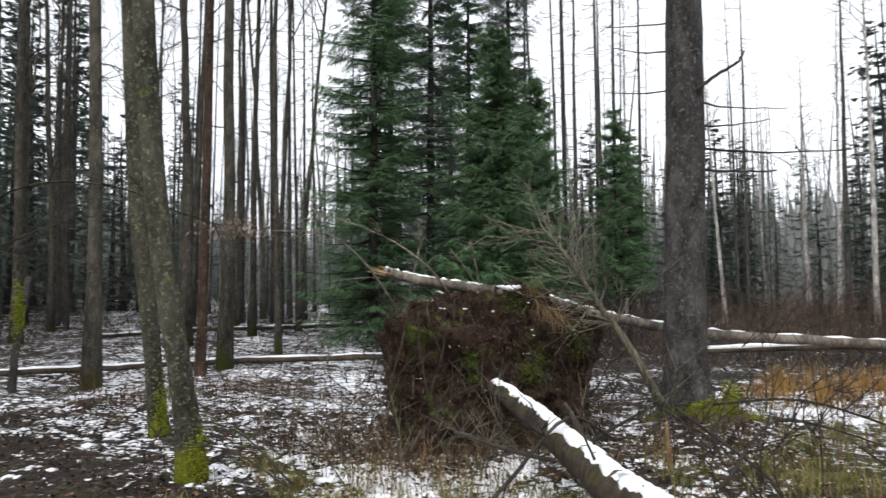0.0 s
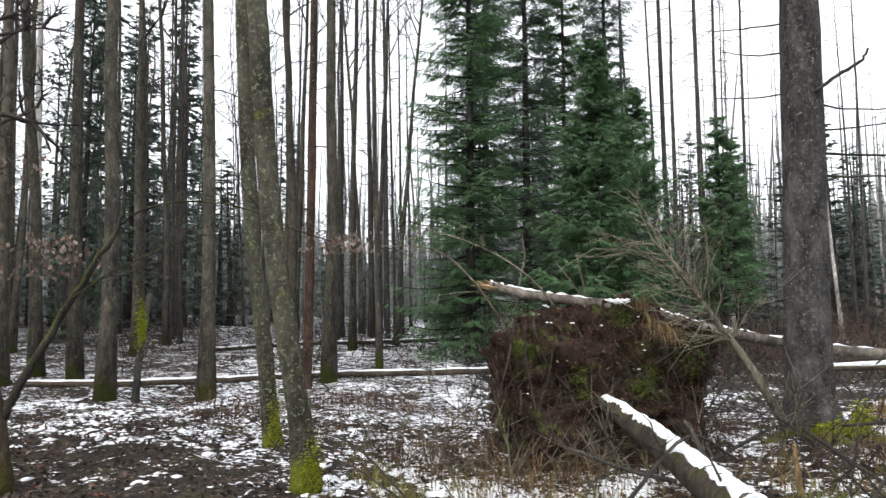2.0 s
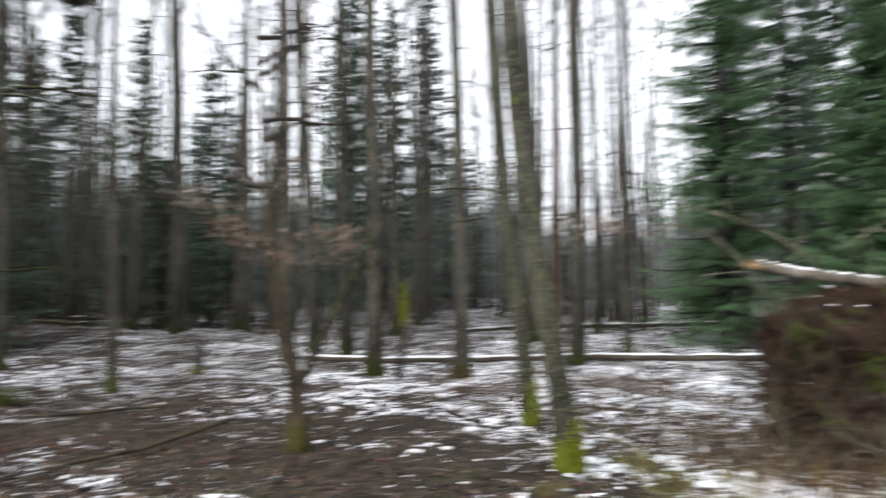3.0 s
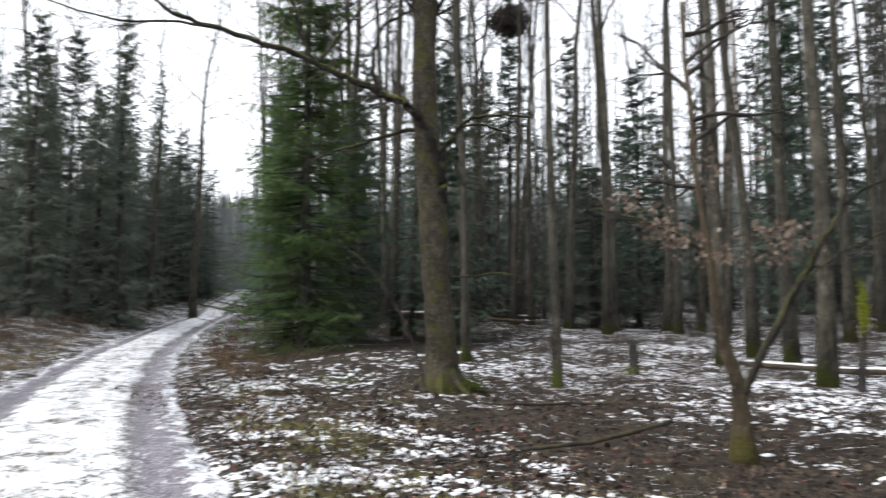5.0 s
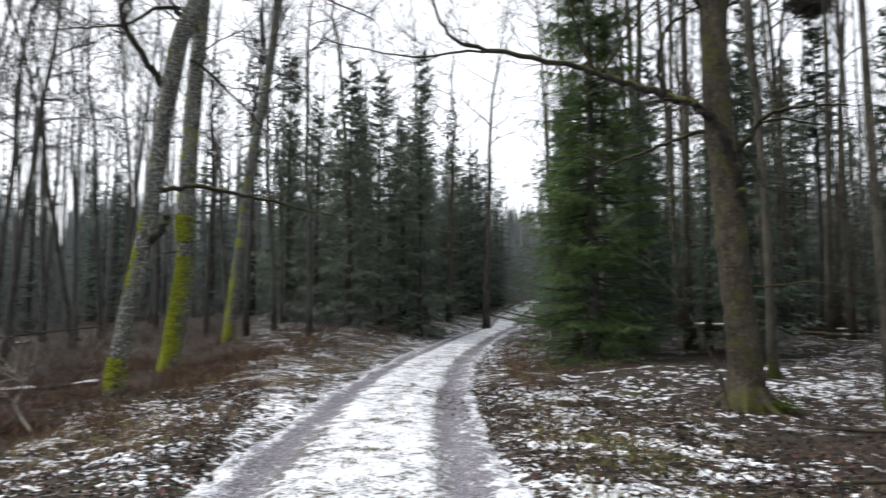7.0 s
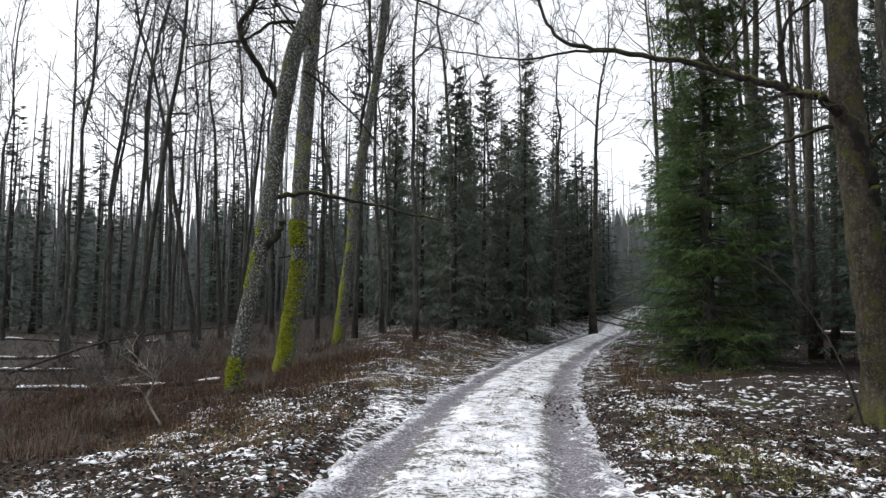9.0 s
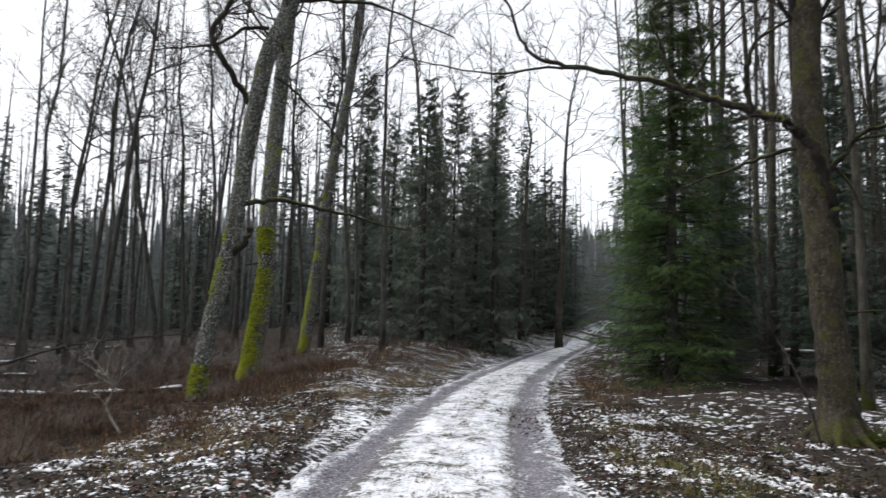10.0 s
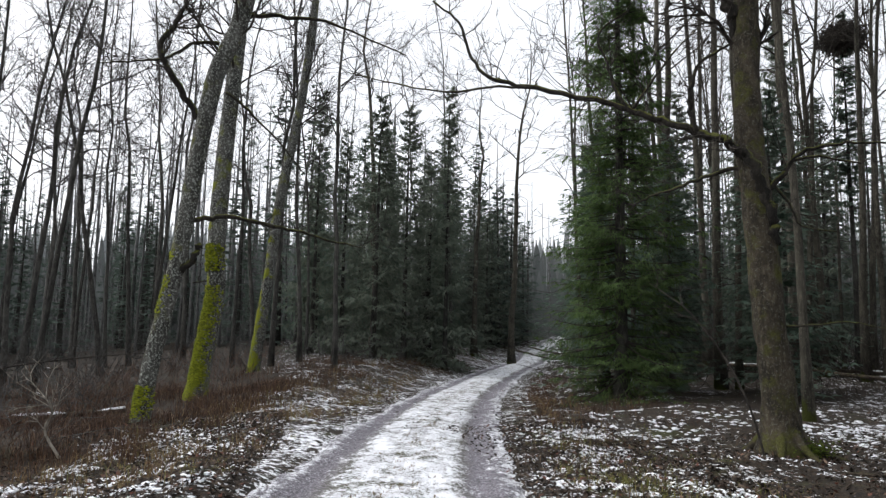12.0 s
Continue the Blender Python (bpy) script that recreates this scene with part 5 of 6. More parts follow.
# ---- uprooted root plate and the logs round it ----
def root_plate():
    ob = thing("root_plate", "upturned root plate of dark peaty soil and roots", "root plate", "", (0.62, 9.0, 0))
    n, m = 80, 60
    verts, faces = [], []
    for face in (0, 1):
        for k in range(m):
            for j in range(n):
                u, v = -1 + 2 * j / (n - 1), k / (m - 1)
                half = 1.28 * (1 - 0.10 * v**4) * (1 - 0.10 * (1 - v) ** 3)
                top = 1.76 - 0.10 * max(0, -u) ** 2 - 0.62 * max(0, u - 0.35) ** 1.5
                x, z = u * half, -0.15 + (top + 0.15) * v
                edge = min(1 - abs(u), 1 - v) * 3
                thick = 0.46 * min(1, max(edge, 0)) ** 0.5 + 0.18 * (1 - v)
                y = -thick if face == 0 else thick * 0.8
                y += 0.42 * u * (u > 0) + 0.25 * v
                q = Vector((x * 2.1, y * 2.1, z * 2.1))
                w = noise.fractal(q, 0.7, 2.1, 6) * 0.25 + noise.noise(q * 6) * 0.085 + noise.noise(q * 14) * 0.03
                verts.append((x + 0.9 * w * u, y + (w * (1 if face else -1)), z + 0.7 * w * v))
    for face in (0, 1):
        o = face * n * m
        for k in range(m - 1):
            for j in range(n - 1):
                q = (o + k * n + j, o + k * n + j + 1, o + (k + 1) * n + j + 1, o + (k + 1) * n + j)
                faces.append(q if face == 0 else q[::-1])
    rim = [k * n for k in range(m)] + [(m - 1) * n + j for j in range(1, n)] + [k * n + n - 1 for k in range(m - 2, -1, -1)]
    for a, b in zip(rim, rim[1:]):
        faces.append((a, b, b + n * m, a + n * m))
    part("soil", Shape().add(verts, faces), SOIL, ob)
    front = np.array(verts[: n * m])
    s = Shape()
    for _ in range(5200):
        p = front[rng.integers(n * 3, n * m)] + rng.normal(0, 0.012, 3)
        k = rng.uniform(0.006, 0.022)
        d, e = unit(rng.normal(size=3)), unit(rng.normal(size=3))
        s.add([p + d * k, p + e * k, p - d * k + [0, -k, 0], p - e * k + [0, -k * 0.6, 0]], [(0, 1, 2), (0, 2, 3), (1, 2, 3)])
    tagged(part("soil_crust", s, FLAKES, ob, "crumbly crust of soil and dead leaves"), kind="stuff")
    for _ in range(130):
        u, z = rng.uniform(-1.25, 1.25), rng.uniform(0.3, 1.7)
        st = np.array([u, -0.35 + 0.42 * max(u, 0) + 0.1 * z, z])
        p = wander(st, np.array([rng.normal(0, 0.7), -0.5, rng.uniform(-1.2, 0.5)]), rng.uniform(0.25, 0.8), 6, 0.2, -0.22)
        r = rng.uniform(0.003, 0.011)
        part("root", Shape().tube(p, np.linspace(r, 0.004, 7), 5, 0.1), LOG_DARK if rng.uniform() < 0.6 else TWIG, ob)
    for u in (-1.02, -0.9, -0.8, -0.55):
        p = wander(np.array([u, -0.5 + 0.42 * max(u, 0), rng.uniform(1.35, 1.65)]), np.array([rng.normal(0, 0.12), -0.35, -1.0]), rng.uniform(0.7, 1.3), 8, 0.10, -0.06)
        part("root", Shape().tube(p, np.linspace(0.012, 0.004, 9), 6, 0.1), LOG_DARK, ob, "long hanging root")
    s = Shape()
    for _ in range(1100):
        u, z = rng.uniform(-1.3, 1.25), rng.uniform(0.1, 1.72)
        st = np.array([u, -0.42 + 0.42 * max(u, 0) + 0.12 * z, z])
        s.tube(wander(st, np.array([rng.normal(0, 0.5), -0.4, -0.9]), rng.uniform(0.08, 0.32), 3, 0.4, -0.2), [0.004, 0.003, 0.003, 0.002], 3, cap=False)
    tagged(part("root_fringe", s, RUST, ob), "fine hanging brown rootlets", kind="stuff")
    s = Shape()
    for c, sp, k in (((0.28, -0.15, 1.62), (0.1, 0.08, 0.08), 400), ((0.5, -0.42, 0.86), (0.12, 0.05, 0.14), 600), ((-0.28, -0.48, 0.95), (0.04, 0.03, 0.05), 130), ((-0.24, -0.48, 0.74), (0.05, 0.03, 0.05), 130), ((1.05, 0.0, 1.1), (0.1, 0.1, 0.18), 260)):
        w = np.exp(-((front[:, 0] - c[0]) / (1.3 * sp[0])) ** 2 - ((front[:, 2] - c[2]) / (1.3 * sp[2])) ** 2)
        for i in rng.choice(len(front), 2 * k, p=w / w.sum()):
            clumps(s, front[i] + rng.normal(0, 0.012, 3) - [0, 0.008, 0], (0, 0, 0), 1, 0.014)
    tagged(part("moss", s, MOSS_DARK, ob, "dark green moss patches"), kind="stuff")
    s = Shape()
    for k in range(240):
        if k < 110:
            o, way, h = np.array([0.48, -0.14, 1.70]) + rng.normal(0, 0.04, 3), np.array([rng.normal(0, 0.6), -0.3, 0.8]), rng.uniform(0.1, 0.26)
        else:
            o = np.array([rng.uniform(0.48, 0.85), -0.28, 0])
            o[2] = 1.62 - 0.45 * (o[0] - 0.48) + rng.normal(0, 0.03)
            way, h = np.array([rng.normal(0.1, 0.25), -0.35, -0.3]), rng.uniform(0.15, 0.42)
        p = wander(o, way, h, 3, 0.12, -0.28)
        e = heading(rng.uniform(0, 6.283)) * 0.0035
        s.add(np.vstack([p - e, p[:3] + e]), [(0, 4, 5, 1), (1, 5, 6, 2), (2, 6, 3)])
    part("grass_tuft", s, STRAW, ob, "drooping tuft of dry grass")
    s = Shape()
    for _ in range(16):
        u = rng.uniform(-1.1, 0.6)
        z = rng.uniform(1.45, 1.74) if rng.uniform() < 0.3 else rng.uniform(0.3, 1.5)
        clumps(s, (u, -0.42 + 0.12 * z + 0.42 * max(u, 0) + (0.25 if z > 1.6 else 0), z), (0.03, 0.02, 0.004), 2, 0.024, 0.3)
    clumps(s, (0.22, -0.05, 1.78), (0.08, 0.05, 0.01), 14, 0.06, 0.4)
    tagged(part("snow", s, SNOW, ob, "scraps of snow caught on the soil"), kind="stuff")
    return ob


root_plate()
log("broken grey trunk with snow lying across the root plate", [(-0.73, 9.18, 2.0), (-0.26, 9.2, 1.88), (0.56, 9.25, 1.76), (1.2, 9.6, 1.68), (1.93, 10.12, 1.48), (3.0, 10.75, 1.27), (4.37, 11.2, 1.08), (7.25, 12.0, 0.88), (9.5, 12.5, 0.7)], 0.058, 0.085, LOG, True, 0.45, 14, 8, True, 0.45, 0.013)
log("thin fallen trunk with a line of snow beyond the clearing", [(5.0, 14.3, 0.62), (6.8, 13.4, 0.76), (9.5, 12.3, 0.85)], 0.05, 0.07, LOG_DARK, True, 0.2, 9, 0, False, 0.9, 0.05)
log("snow-covered mossy trunk sloping down from the root plate", [(0.52, 9.0, 0.66), (0.74, 7.9, 0.57), (1.0, 6.6, 0.42), (1.25, 5.35, 0.26), (1.5, 4.1, 0.16)], 0.08, 0.18, LOG_DARK, True, 0.2, 30, 9, True, 0.6, 0.016)
log("long straight fallen trunk under snow on the forest floor", [(-10.4, 13.7, 0.31), (-8.39, 14.2, 0.29), (-6.21, 15.45, 0.30), (-4.63, 16.5, 0.31), (-1.31, 17.7, 0.32), (1.0, 18.4, 0.32)], 0.06, 0.08, LOG_DARK, True, 0.18, 12, 0, False, 0.72, 0.018)
log("far fallen trunk with snow among the trees", [(-10.0, 21.5, 0.65), (-8.3, 25.0, 0.7), (-5.93, 28.0, 0.68), (-3, 31, 0.7)], 0.06, 0.08, LOG_DARK, True, 0.2, 9, 0, False, 0.7, 0.03)
log("thin fallen stem on brown leaf litter", [(-6.6, 4.7, 0.05), (-6.55, 5.8, 0.06), (-6.78, 7.2, 0.12)], 0.02, 0.03, LOG_DARK, None, 0, 6, 2)
log("fallen stem lying in the litter", [(-9.5, 6.2, 0.08), (-8.6, 7.6, 0.1), (-7.9, 8.9, 0.13)], 0.02, 0.03, LOG_DARK, None, 0, 6, 2)
for x0, y0, x1, y1 in ((-18.5, -10.5, -18.1, -5.1), (-23.0, -13.6, -23.5, -9.0), (-41.5, -19, -40.3, -14.5), (-27, -19, -29, -13.5), (-38, -27, -40, -18)):
    log("dark fallen trunk with a streak of snow in the bog", [(x0, y0, ground_at(x0, y0) + 0.12), ((x0 + x1) / 2, (y0 + y1) / 2, ground_at((x0 + x1) / 2, (y0 + y1) / 2) + 0.14), (x1, y1, ground_at(x1, y1) + 0.1)], 0.05, 0.06, LOG_DARK, True, 0.5, 9, 3, False, 0.9, 0.03)
for x0, y0, x1, y1 in ((-52, 4, -44, 6.5), (-66, 14, -55, 15.5), (-68, 17, -56, 17.5), (-30, 12.6, -22, 17), (-33, 16, -25, 20)):
    log("fallen trunk with snow deep in the wood", [(x0, y0, ground_at(x0, y0) + 0.25), ((x0 + x1) / 2, (y0 + y1) / 2, ground_at((x0 + x1) / 2, (y0 + y1) / 2) + 0.3), (x1, y1, ground_at(x1, y1) + 0.25)], 0.07, 0.06, LOG_DARK, True, 0.6, 12, 0, False, 0.5, 0.03)


def dead_tree(label, points, r0, r1, mat, twigs, length=0.6):
    base = np.array(points[0], float)
    ob = thing("dead_sapling", label, "dead tree", "", tuple(base))
    q = spline(np.array(points, float) - base, 5)
    part("stem", Shape().tube(q, np.linspace(r0, r1, len(q)), 8, 0.08), mat, ob)
    s = Shape()
    for _ in range(twigs):
        k = rng.integers(len(q) // 3, len(q))
        d = unit(q[k] - q[k - 1])
        sprout(s, q[k], unit(d * 0.6 + unit(np.cross(d, rng.normal(size=3))) + np.array([0, 0, 0.25])), length * rng.uniform(0.5, 1.2), 0.011, 1, 0.7, 0.03, 4, 4, 0.2)
    if twigs:
        tagged(part("twig_spray", s, mat, ob), kind="stuff")
    return ob


dead_tree("leaning dead sapling with grey broken twigs", [(2.62, 8.85, 0.4), (2.23, 8.83, 1.09), (1.98, 8.79, 1.43), (1.74, 8.74, 1.77), (1.47, 8.68, 2.17), (1.2, 8.62, 2.47)], 0.055, 0.016, TWIG_PALE, 52, 0.85)
dead_tree("arching bare branch over the root plate", [(-0.6, 8.98, 1.6), (-0.92, 8.96, 2.06), (-1.26, 8.91, 2.37), (-1.6, 8.86, 2.47), (-2.05, 8.78, 2.48)], 0.016, 0.006, TWIG_PALE, 2, 0.3)
dead_tree("arching bare branch over the root plate", [(0.1, 9.15, 1.7), (-0.16, 9.1, 2.03), (-0.58, 9.09, 2.35), (-1.14, 9.03, 2.6), (-1.65, 8.95, 2.74)], 0.016, 0.005, TWIG_PALE, 4, 0.35)
dead_tree("short upright dead shoot", [(-0.4, 9.2, 1.7), (-0.33, 9.2, 2.1), (-0.28, 9.2, 2.35), (-0.3, 9.18, 2.6)], 0.014, 0.008, TWIG_PALE, 1, 0.3)
dead_tree("short upright dead shoot", [(0.45, 9.25, 1.8), (0.28, 9.2, 2.05), (0.1, 9.2, 2.28)], 0.013, 0.007, TWIG_PALE, 0)
dead_tree("short upright dead shoot", [(0.48, 9.25, 1.8), (0.42, 9.2, 2.1), (0.36, 9.2, 2.38)], 0.013, 0.007, TWIG_PALE, 0)
dead_tree("horizontal grey twig behind the root plate", [(-0.5, 9.3, 1.88), (-0.9, 9.2, 1.92), (-1.35, 9.1, 1.88)], 0.010, 0.004, TWIG_PALE, 1, 0.2)
dead_tree("dry brown broken stalk", [(2.15, 7.0, 0.0), (2.13, 7.0, 0.3), (2.12, 7.0, 0.46)], 0.03, 0.018, WOOD, 0)
dead_tree("dead stem across the root flare", [(1.2, 6.9, 0.2), (1.9, 7.9, 0.3), (2.6, 8.9, 0.36), (3.1, 9.3, 0.3)], 0.022, 0.012, TWIG, 6, 0.4)
dead_tree("crooked dead branch lying in the sedge", [(2.2, 5.9, 0.1), (2.9, 6.6, 0.5), (3.5, 6.9, 0.45), (4.4, 6.5, 0.15)], 0.016, 0.006, TWIG, 8, 0.6)
dead_tree("crooked dead branch lying in the sedge", [(3.3, 9.0, 0.35), (4.0, 8.2, 0.5), (4.6, 7.2, 0.3), (5.2, 6.3, 0.05)], 0.018, 0.008, TWIG, 8, 0.6)
dead_tree("bent dead branch lying before the snowy trunk", [(0.12, 6.92, 0.4), (0.63, 6.6, 0.28), (0.95, 6.25, 0.27)], 0.014, 0.02, TWIG, 5, 0.4)
dead_tree("dark dead branch across the snowy trunk", [(1.64, 7.04, 0.3), (1.07, 6.3, 0.62), (0.57, 6.0, 0.2), (0.37, 5.91, 0.02)], 0.012, 0.02, TWIG, 4, 0.4)
dead_tree("broken branch stub sticking up from the snowy trunk", [(1.2, 6.21, 0.41), (1.12, 6.28, 0.62), (1.05, 6.34, 0.74)], 0.022, 0.016, LOG, 0)
dead_tree("thin grey branch leaning on the root plate", [(-0.35, 7.4, 0.05), (-0.1, 7.66, 0.42), (0.13, 7.92, 0.6), (0.48, 8.21, 0.72)], 0.009, 0.005, TWIG, 3, 0.3)
dead_tree("long dark branch lying from the spruce foot", [(2.61, 8.22, 0.41), (2.61, 6.95, 0.3), (2.59, 5.88, 0.2), (2.56, 5.46, 0.05)], 0.02, 0.01, TWIG, 10, 0.5)
dead_tree("bent bare twig crossing the mossy foot", [(-1.25, 6.2, 0.1), (-1.7, 6.4, 0.45), (-2.1, 6.6, 0.55), (-2.5, 6.6, 0.5)], 0.010, 0.004, TWIG, 3, 0.35)
dead_tree("bent bare twig crossing the mossy foot", [(-1.3, 6.3, 0.05), (-1.9, 6.5, 0.33), (-2.6, 6.6, 0.36)], 0.009, 0.004, TWIG, 3, 0.35)
dead_tree("pale dead shrub at the edge of the track", [(-12.1, -4.3, -0.15), (-12.12, -4.55, 0.25), (-12.2, -4.5, 0.55), (-12.25, -4.85, 0.95)], 0.022, 0.008, DRY_WOOD, 12, 0.6)
dead_tree("long dark branch hanging over the bog", [(-16, -8.9, 0.3), (-17, -7.5, 0.9), (-17.5, -6.2, 1.15), (-18, -4.8, 1.3)], 0.03, 0.01, TWIG, 14, 0.7)
dead_tree("thin dark shoot by the mossy tree", [(-10.6, 5.9, 0.1), (-10.7, 5.75, 0.8), (-10.9, 5.5, 1.5), (-11.2, 5.1, 2.2), (-11.6, 4.6, 2.7)], 0.02, 0.006, TWIG, 9, 0.6)

# brushwood in the clearing and beyond the bog
def brush(label, boxes, mat, long=(0.6, 1.8)):
    s = Shape()
    for x0, x1, y0, y1, n in boxes:
        for _ in range(n):
            x, y = rng.uniform(x0, x1), rng.uniform(y0, y1)
            if float(road_distance(np.array([x]), np.array([y]))[0]) < 2.6:
                continue
            sprout(s, (x, y, ground_at(x, y) - 0.05), (rng.normal(0, 0.6), rng.normal(0, 0.6), rng.uniform(0.4, 1.4)), rng.uniform(*long), 0.011, 1, 0.7, 0.02, 4, 3, 0.22)
    return tagged(new("brushwood", s.mesh("brushwood", mat)), label, "brushwood", kind="stuff")


brush("tangled bare brushwood in the clearing", [(4, 14, 14, 26, 360), (1.5, 8, 6.5, 12, 60), (1.8, 6.5, 5.0, 7.0, 24), (10, 26, 20, 40, 400), (-2, 3, 10.5, 14, 50), (-14, -1, 18, 40, 330), (1, 8, 24, 40, 160)], TWIG)
brush("reddish bare shrubs behind the fallen trunk", [(4, 16, 16, 30, 420), (14, 30, 24, 44, 420)], BARK_BROWN, (0.8, 2.2))
brush("thin dead stems before the root plate", [(-1.2, 0.9, 7.2, 8.4, 34), (-2.4, -1.0, 8.4, 10.2, 26), (1.5, 3.0, 7.6, 9.4, 22)], TWIG_PALE, (0.4, 1.0))
brush("bare thicket across the bog, greyed for haze", [(-36, -19, -22, -7, 130), (-46, -24, -8, -3.5, 120), (-30, -17, -12, -6.5, 110), (-48, -26, -3, 3, 120), (-21, -13, -10, -5.2, 80)], MID_BARK, (0.8, 2.4))
brush("low tangle of dead stems at the edge of the bog", [(-24, -11, -11, -5.5, 420), (-40, -22, -9, -3.8, 260)], BARK_BROWN, (0.4, 1.1))
brush("slender bare saplings under the trees", [(-20, -5, 14.5, 32, 170), (-34, -18, 10, 26, 120)], TWIG, (1.6, 4.5))
brush("bare undergrowth beneath the trees", [(-34, -14, 12, 30, 300), (-48, -30, 12, 26, 200), (-44, -24, 8.5, 14, 90)], TWIG, (0.7, 2.2))


# ---- grass, leaves ----
def verge(side, x0, x1, near, far, n):
    """Places along one side of the track, crowded in clumps."""
    out = []
    while len(out) < n:
        x, d = rng.uniform(x0, x1), near + (far - near) * rng.uniform() ** 1.3
        y = float(np.interp(-x, -ROAD_LINE[:, 0], ROAD_LINE[:, 1])) + side * d
        if noise.noise(Vector((x * 0.6, y * 0.6, 3))) + rng.uniform(-0.35, 0.35) > -0.05:
            out.append((x, y))
    return out


def patches(boxes):
    """Places in loose clumps round each centre: x, y, spread, number."""
    return [(x + rng.normal(0, sp), y + rng.normal(0, sp * 0.7)) for x, y, sp, n in boxes for _ in range(n)]


def sward(name, label, mat, spots, count, tall, spread, width=0.005, lean=0.6):
    s = Shape()
    for x, y in spots:
        if float(road_distance(np.array([x]), np.array([y]))[0]) > 1.7:
            blades(s, x, y, max(2, int(count * rng.uniform(0.4, 1.4))), tall * rng.uniform(0.5, 1.4), spread, width, lean)
    return tagged(new(name, s.mesh(name, mat, False)), label, "grass", kind="stuff")


sward("dry_grass", "dry straw-coloured grass round the root plate", STRAW,
      patches([(-0.9, 7.3, 0.6, 26), (0.3, 7.0, 0.5, 22), (-0.2, 5.9, 0.5, 18), (1.9, 7.4, 0.5, 16), (3.6, 7.2, 1.0, 34), (4.6, 8.8, 1.0, 26), (2.9, 5.8, 0.6, 16), (-1.6, 9.6, 0.7, 14), (-3.5, 11, 1.0, 10), (-1.3, 11.5, 1.0, 12), (0.2, 8.2, 0.4, 16)])
      + verge(-1, -30, -8, 2.2, 5.0, 150) + verge(1, -26, -12, 2.4, 4.6, 50), 10, 0.36, 0.12, 0.004, 1.0)
sward("arching_straw", "long arching dead straw before the root plate", STRAW,
      patches([(-0.5, 7.9, 0.4, 9), (0.2, 7.5, 0.45, 9), (-1.1, 8.2, 0.4, 7), (0.0, 6.9, 0.6, 6), (1.7, 8.2, 0.3, 6), (3.0, 8.6, 0.5, 8)]), 9, 0.62, 0.14, 0.0035, 1.5)
sward("rust_grass", "rusty brown dead herbs along the track", RUST,
      verge(-1, -46, -12, 4.0, 8.0, 760) + verge(-1, -24, -13, 4.8, 10.0, 900) + verge(-1, -17, -8, 5.5, 9.0, 160) + verge(1, -34, -14, 2.4, 5.2, 230) + verge(-1, -56, -34, 2.4, 6.5, 160)
      + patches([(0.1, 8.2, 0.5, 22), (-1.4, 8.6, 0.5, 18), (3.2, 8.4, 0.7, 22), (5.5, 10.3, 1.2, 40), (-2.6, 11.6, 0.9, 20), (2.0, 9.6, 0.6, 20), (-7, 19, 2.0, 30), (-3.4, 12.0, 0.6, 26), (-4.6, 10.6, 0.5, 14), (-1.4, 9.0, 0.5, 26), (-5.5, 12.5, 0.8, 20)]), 14, 0.42, 0.22, 0.004, 1.0)
sward("verge_herbs", "tall tawny dead herbs on the verge", STRAW, verge(-1, -40, -9, 2.6, 5.5, 260), 9, 0.42, 0.2, 0.004, 1.0)
sward("amber_sedge", "amber sedge tussocks in the clearing", AMBER,
      patches([(5.2, 11.9, 0.3, 12), (6.3, 11.7, 0.3, 12), (7.6, 11.5, 0.4, 18), (8.8, 11.6, 0.5, 18), (6.6, 10.6, 0.5, 10), (5.2, 10.9, 0.3, 6), (7.0, 12.2, 0.8, 16)]), 34, 0.5, 0.2, 0.005, 0.6)
sward("green_grass", "short green grass poking through snow", TURF,
      verge(1, -14, -3, 2.0, 4.6, 230) + verge(-1, -26, -6, 1.9, 3.0, 110) + patches([(-0.6, 6.3, 0.7, 70), (0.6, 5.6, 0.6, 80), (-0.2, 5.4, 0.7, 80), (-1.8, 6.3, 0.6, 24), (-2.6, 9.9, 0.5, 14), (3.4, 7.6, 0.8, 30), (-6.2, 2.3, 0.35, 70), (-5.2, 2.9, 0.3, 50), (-7.4, 3.0, 0.5, 40), (-9.5, 3.6, 0.8, 40), (-8.7, 3.1, 0.3, 70), (-7.8, 3.5, 0.3, 60), (-12.5, 3.4, 0.6, 40), (-11.5, -3.4, 0.8, 40), (-14.5, -3.2, 0.8, 40)]), 8, 0.13, 0.1, 0.004, 0.9)
sward("foreground_grass", "yellow-green grass tussocks before the root plate", TURF,
      patches([(-0.9, 6.6, 0.5, 13), (0.2, 6.2, 0.6, 16), (-0.3, 5.5, 0.6, 16), (0.9, 5.2, 0.5, 16), (2.6, 6.2, 0.6, 34), (3.8, 7.0, 0.8, 40), (-1.7, 7.6, 0.4, 14), (4.6, 8.4, 0.8, 30)]), 22, 0.3, 0.12, 0.004, 1.0)
sward("withered_herbs", "withered brown herbs poking through the snow", RUST,
      verge(-1, -26, -5, 1.8, 5.5, 560) + verge(1, -26, -5, 1.9, 6.5, 900) + [(rng.uniform(-9, 5), rng.uniform(5, 13)) for _ in range(500)], 6, 0.15, 0.12, 0.004, 1.2)
# grass strip between the ruts
s = Shape()
for k in range(300):
    i = rng.integers(40, 120)
    x, y = ROAD_LINE[i] + rng.normal(0, 0.22, 2)
    blades(s, x, y, 6, 0.045, 0.08, 0.004, 1.6, ground_at(x, y) + 0.03)
tagged(new("track_grass", s.mesh("track_grass", STRAW, False)), "sparse flattened grass between the ruts", "grass", kind="stuff")

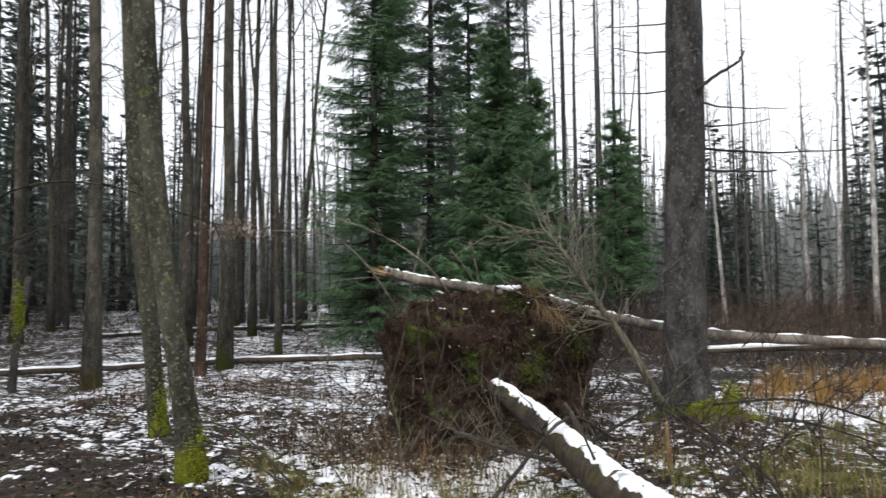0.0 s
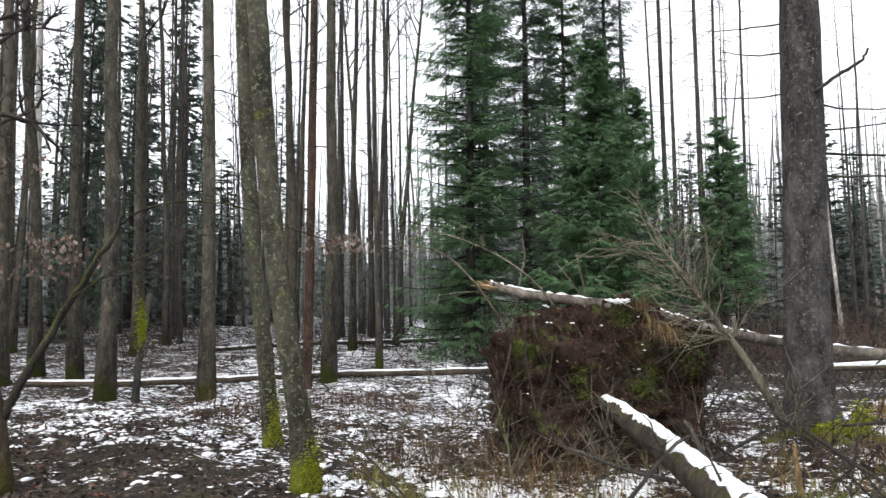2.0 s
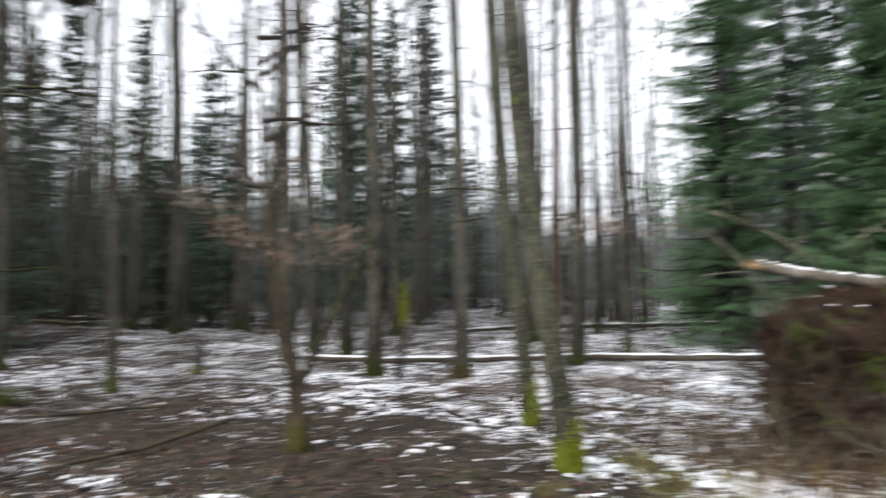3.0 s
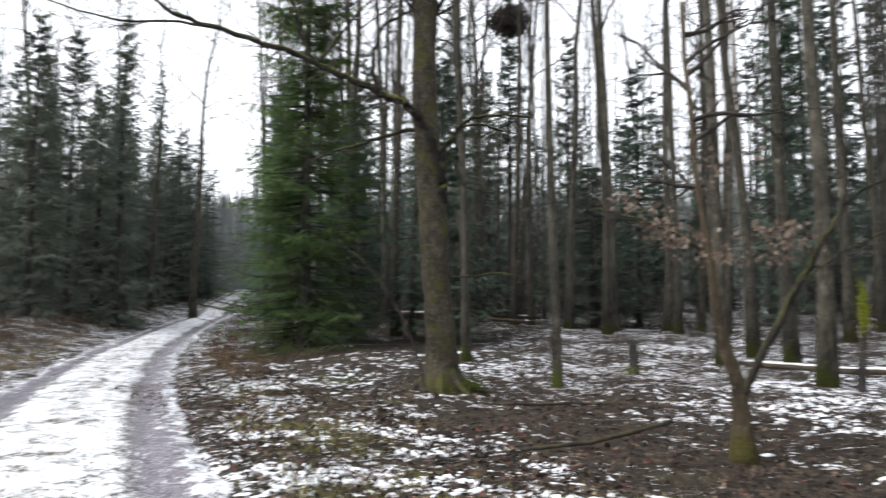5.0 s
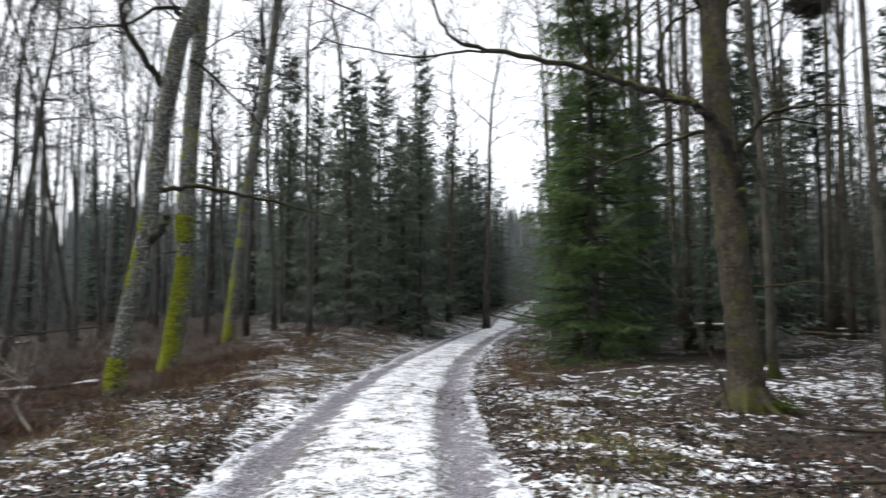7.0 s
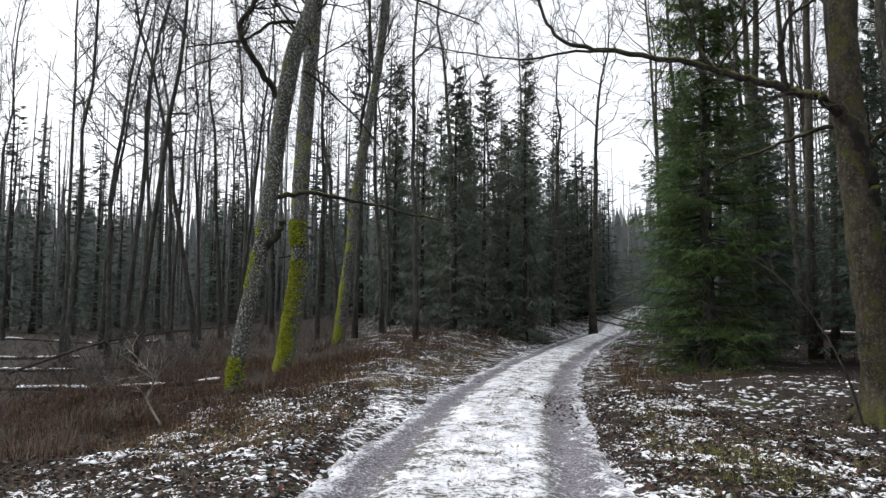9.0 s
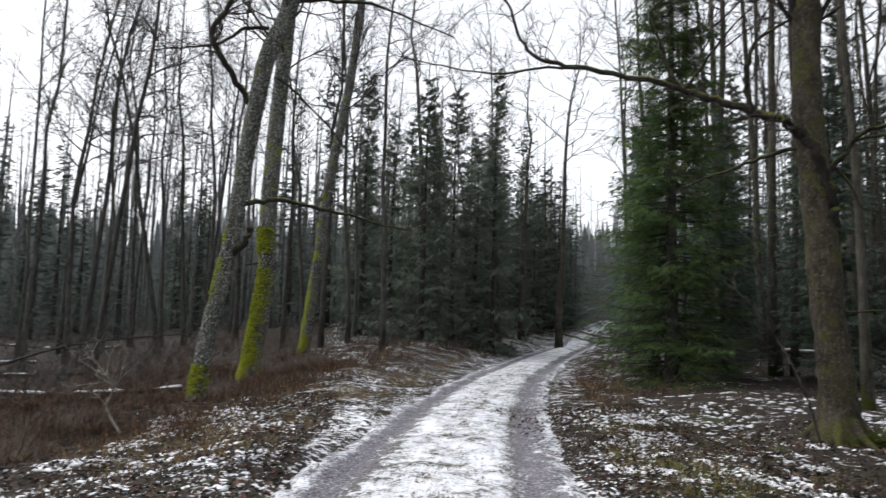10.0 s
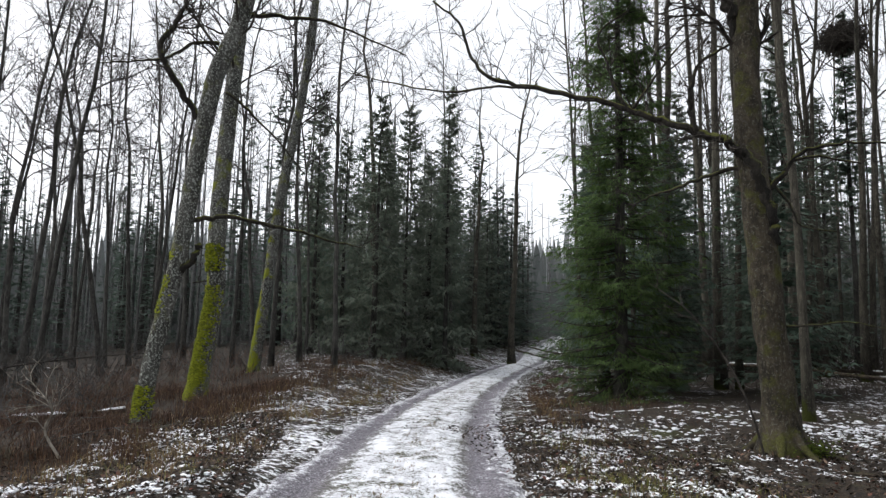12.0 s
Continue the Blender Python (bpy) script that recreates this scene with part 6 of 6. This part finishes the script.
s = Shape()
for x0, x1, y0, y1, n in ((-13, 4, 4.0, 10.5, 15000), (-15, -5, 1.8, 4.8, 9500), (-17, -4, -5.5, -1.2, 19000), (-16, 2, 10, 16, 3000), (-28, -14, -4, 6, 3000)):
    xs, ys = rng.uniform(x0, x1, n), rng.uniform(y0, y1, n)
    zs, ds = height(xs, ys), road_distance(xs, ys)
    for x, y, z, d in zip(xs, ys, zs, ds):
        if d > 1.4 or rng.uniform() < (0.4 if d < 0.6 else 0.15):
            leaf(s, (x, y, z + 0.008 + (0.03 if d < 1.6 else 0)), 0.068, False)
# small lumps of snow left between leaves and grass
s2 = Shape()
for x0, x1, y0, y1, n in ((-1.2, 0.9, 6.1, 7.8, 1500), (-2.6, 3, 4.6, 8.6, 1500), (-9, -2.5, 8.5, 16, 1300), (3.8, 8.5, 9.3, 12.6, 1700), (-14, -4, 1.9, 4.6, 2800), (-15, -5, -4.4, -1.6, 2600), (-9, -3, 7, 12, 300), (-17, -10, 5.0, 11.5, 900)):
    k = 0
    while k < n:
        x, y = rng.uniform(x0, x1), rng.uniform(y0, y1)
        if noise.noise(Vector((x * 1.1, y * 1.1, 8))) + 0.6 * noise.noise(Vector((x * 3.7, y * 3.7, 2))) < rng.uniform(0.0, 0.35):
            k += 0.2
            continue
        k += 1
        if float(road_distance(np.array([x]), np.array([y]))[0]) > 1.8:
            clumps(s2, (x, y, ground_at(x, y) + 0.004), (0.01, 0.01, 0.002), 1, rng.uniform(0.025, 0.085), 0.28)
tagged(new("snow_patches", s2.mesh("snow_patches", SNOW)), "lumps of old snow between leaves and grass", "snow", kind="stuff")
tagged(new("fallen_leaves", s.mesh("fallen_leaves", FALLEN, False)), "scattered brown fallen leaves on the snow", "leaves", kind="stuff")


# ---- woods far off ----
s, c = Shape(), Shape()
for _ in range(980):
    a, r = radians(rng.uniform(-42, 128)), rng.uniform(62, 125)
    x, y = -r * math.sin(a), r * math.cos(a)
    if float(road_distance(np.array([x]), np.array([y]))[0]) < 3:
        continue
    z, h, w = ground_at(x, y), rng.uniform(14, 23), rng.uniform(0.08, 0.2)
    s.tube([(x, y, z - 0.3), (x + rng.normal(0, 0.3), y, z + h * 0.5), (x + rng.normal(0, 0.6), y, z + h)], [w, w * 0.75, 0.03], 4, cap=False)
    for _ in range(6):
        zz = z + h * rng.uniform(0.4, 0.97)
        sprout(s, (x, y, zz), heading(rng.uniform(0, 6.283)) + np.array([0, 0, 0.7]), rng.uniform(1.2, 3), 0.03, 1, 0.8, 0.03, 3, 3)
    for _ in range(3):
        sprout(c, (x + rng.normal(0, 2), y + rng.normal(0, 2), z), (rng.normal(0, 0.5), rng.normal(0, 0.5), 1), rng.uniform(1.0, 3.2), 0.03, 1, 0.8, 0.02, 4, 3)
tagged(new("far_woods", s.mesh("far_woods", FAR_BARK)), "distant bare winter wood, paled for haze", "woods", kind="stuff")
tagged(new("far_thicket", c.mesh("far_thicket", FAR_BARK)), "distant bare undergrowth, paled for haze", "undergrowth", kind="stuff")

# the edge of the wood in the distance: two ragged belts of tree tops all round
def belt(name, label, mat, r0, r1, count, low, high, gap=1.0):
    s = Shape()
    for _ in range(count):
        a, r = rng.uniform(0, 6.283), rng.uniform(r0, r1)
        az = math.degrees(a)
        open_sky = gap + (1 - gap) * min(1.0, abs(az - 13) / 9)
        x, y, w = -r * math.sin(a), r * math.cos(a), rng.uniform(0.5, 1.5)
        h = (low + (high - low) * rng.uniform() ** 0.9) * open_sky
        d, o = heading(a), np.array([x, y, ground_at(x, y) - 1])
        pts = [o - d * w, o + d * w]
        for k in range(1, 6):
            pts.append(o + d * w * (1 - k / 6) ** 0.6 * rng.uniform(0.45, 1.4) + [0, 0, h * (0.3 + 0.7 * k / 6)])
        pts.append(o + [0, 0, h])
        for k in range(5, 0, -1):
            pts.append(o - d * w * (1 - k / 6) ** 0.6 * rng.uniform(0.45, 1.4) + [0, 0, h * (0.3 + 0.7 * k / 6 - 0.05)])
        s.add(pts, [tuple(range(len(pts)))])
    return tagged(new(name, s.mesh(name, mat, False)), label, "backdrop", kind="structure")


# both belts get their haze from the base colour
belt("backdrop", "belt of distant wood painted pale for haze", DISTANT, 140, 165, 3600, 15, 25, 0.65)
belt("backdrop_near", "darker belt of wood before it, less paled for haze", NEARER, 108, 128, 3000, 10, 18.5, 0.65)
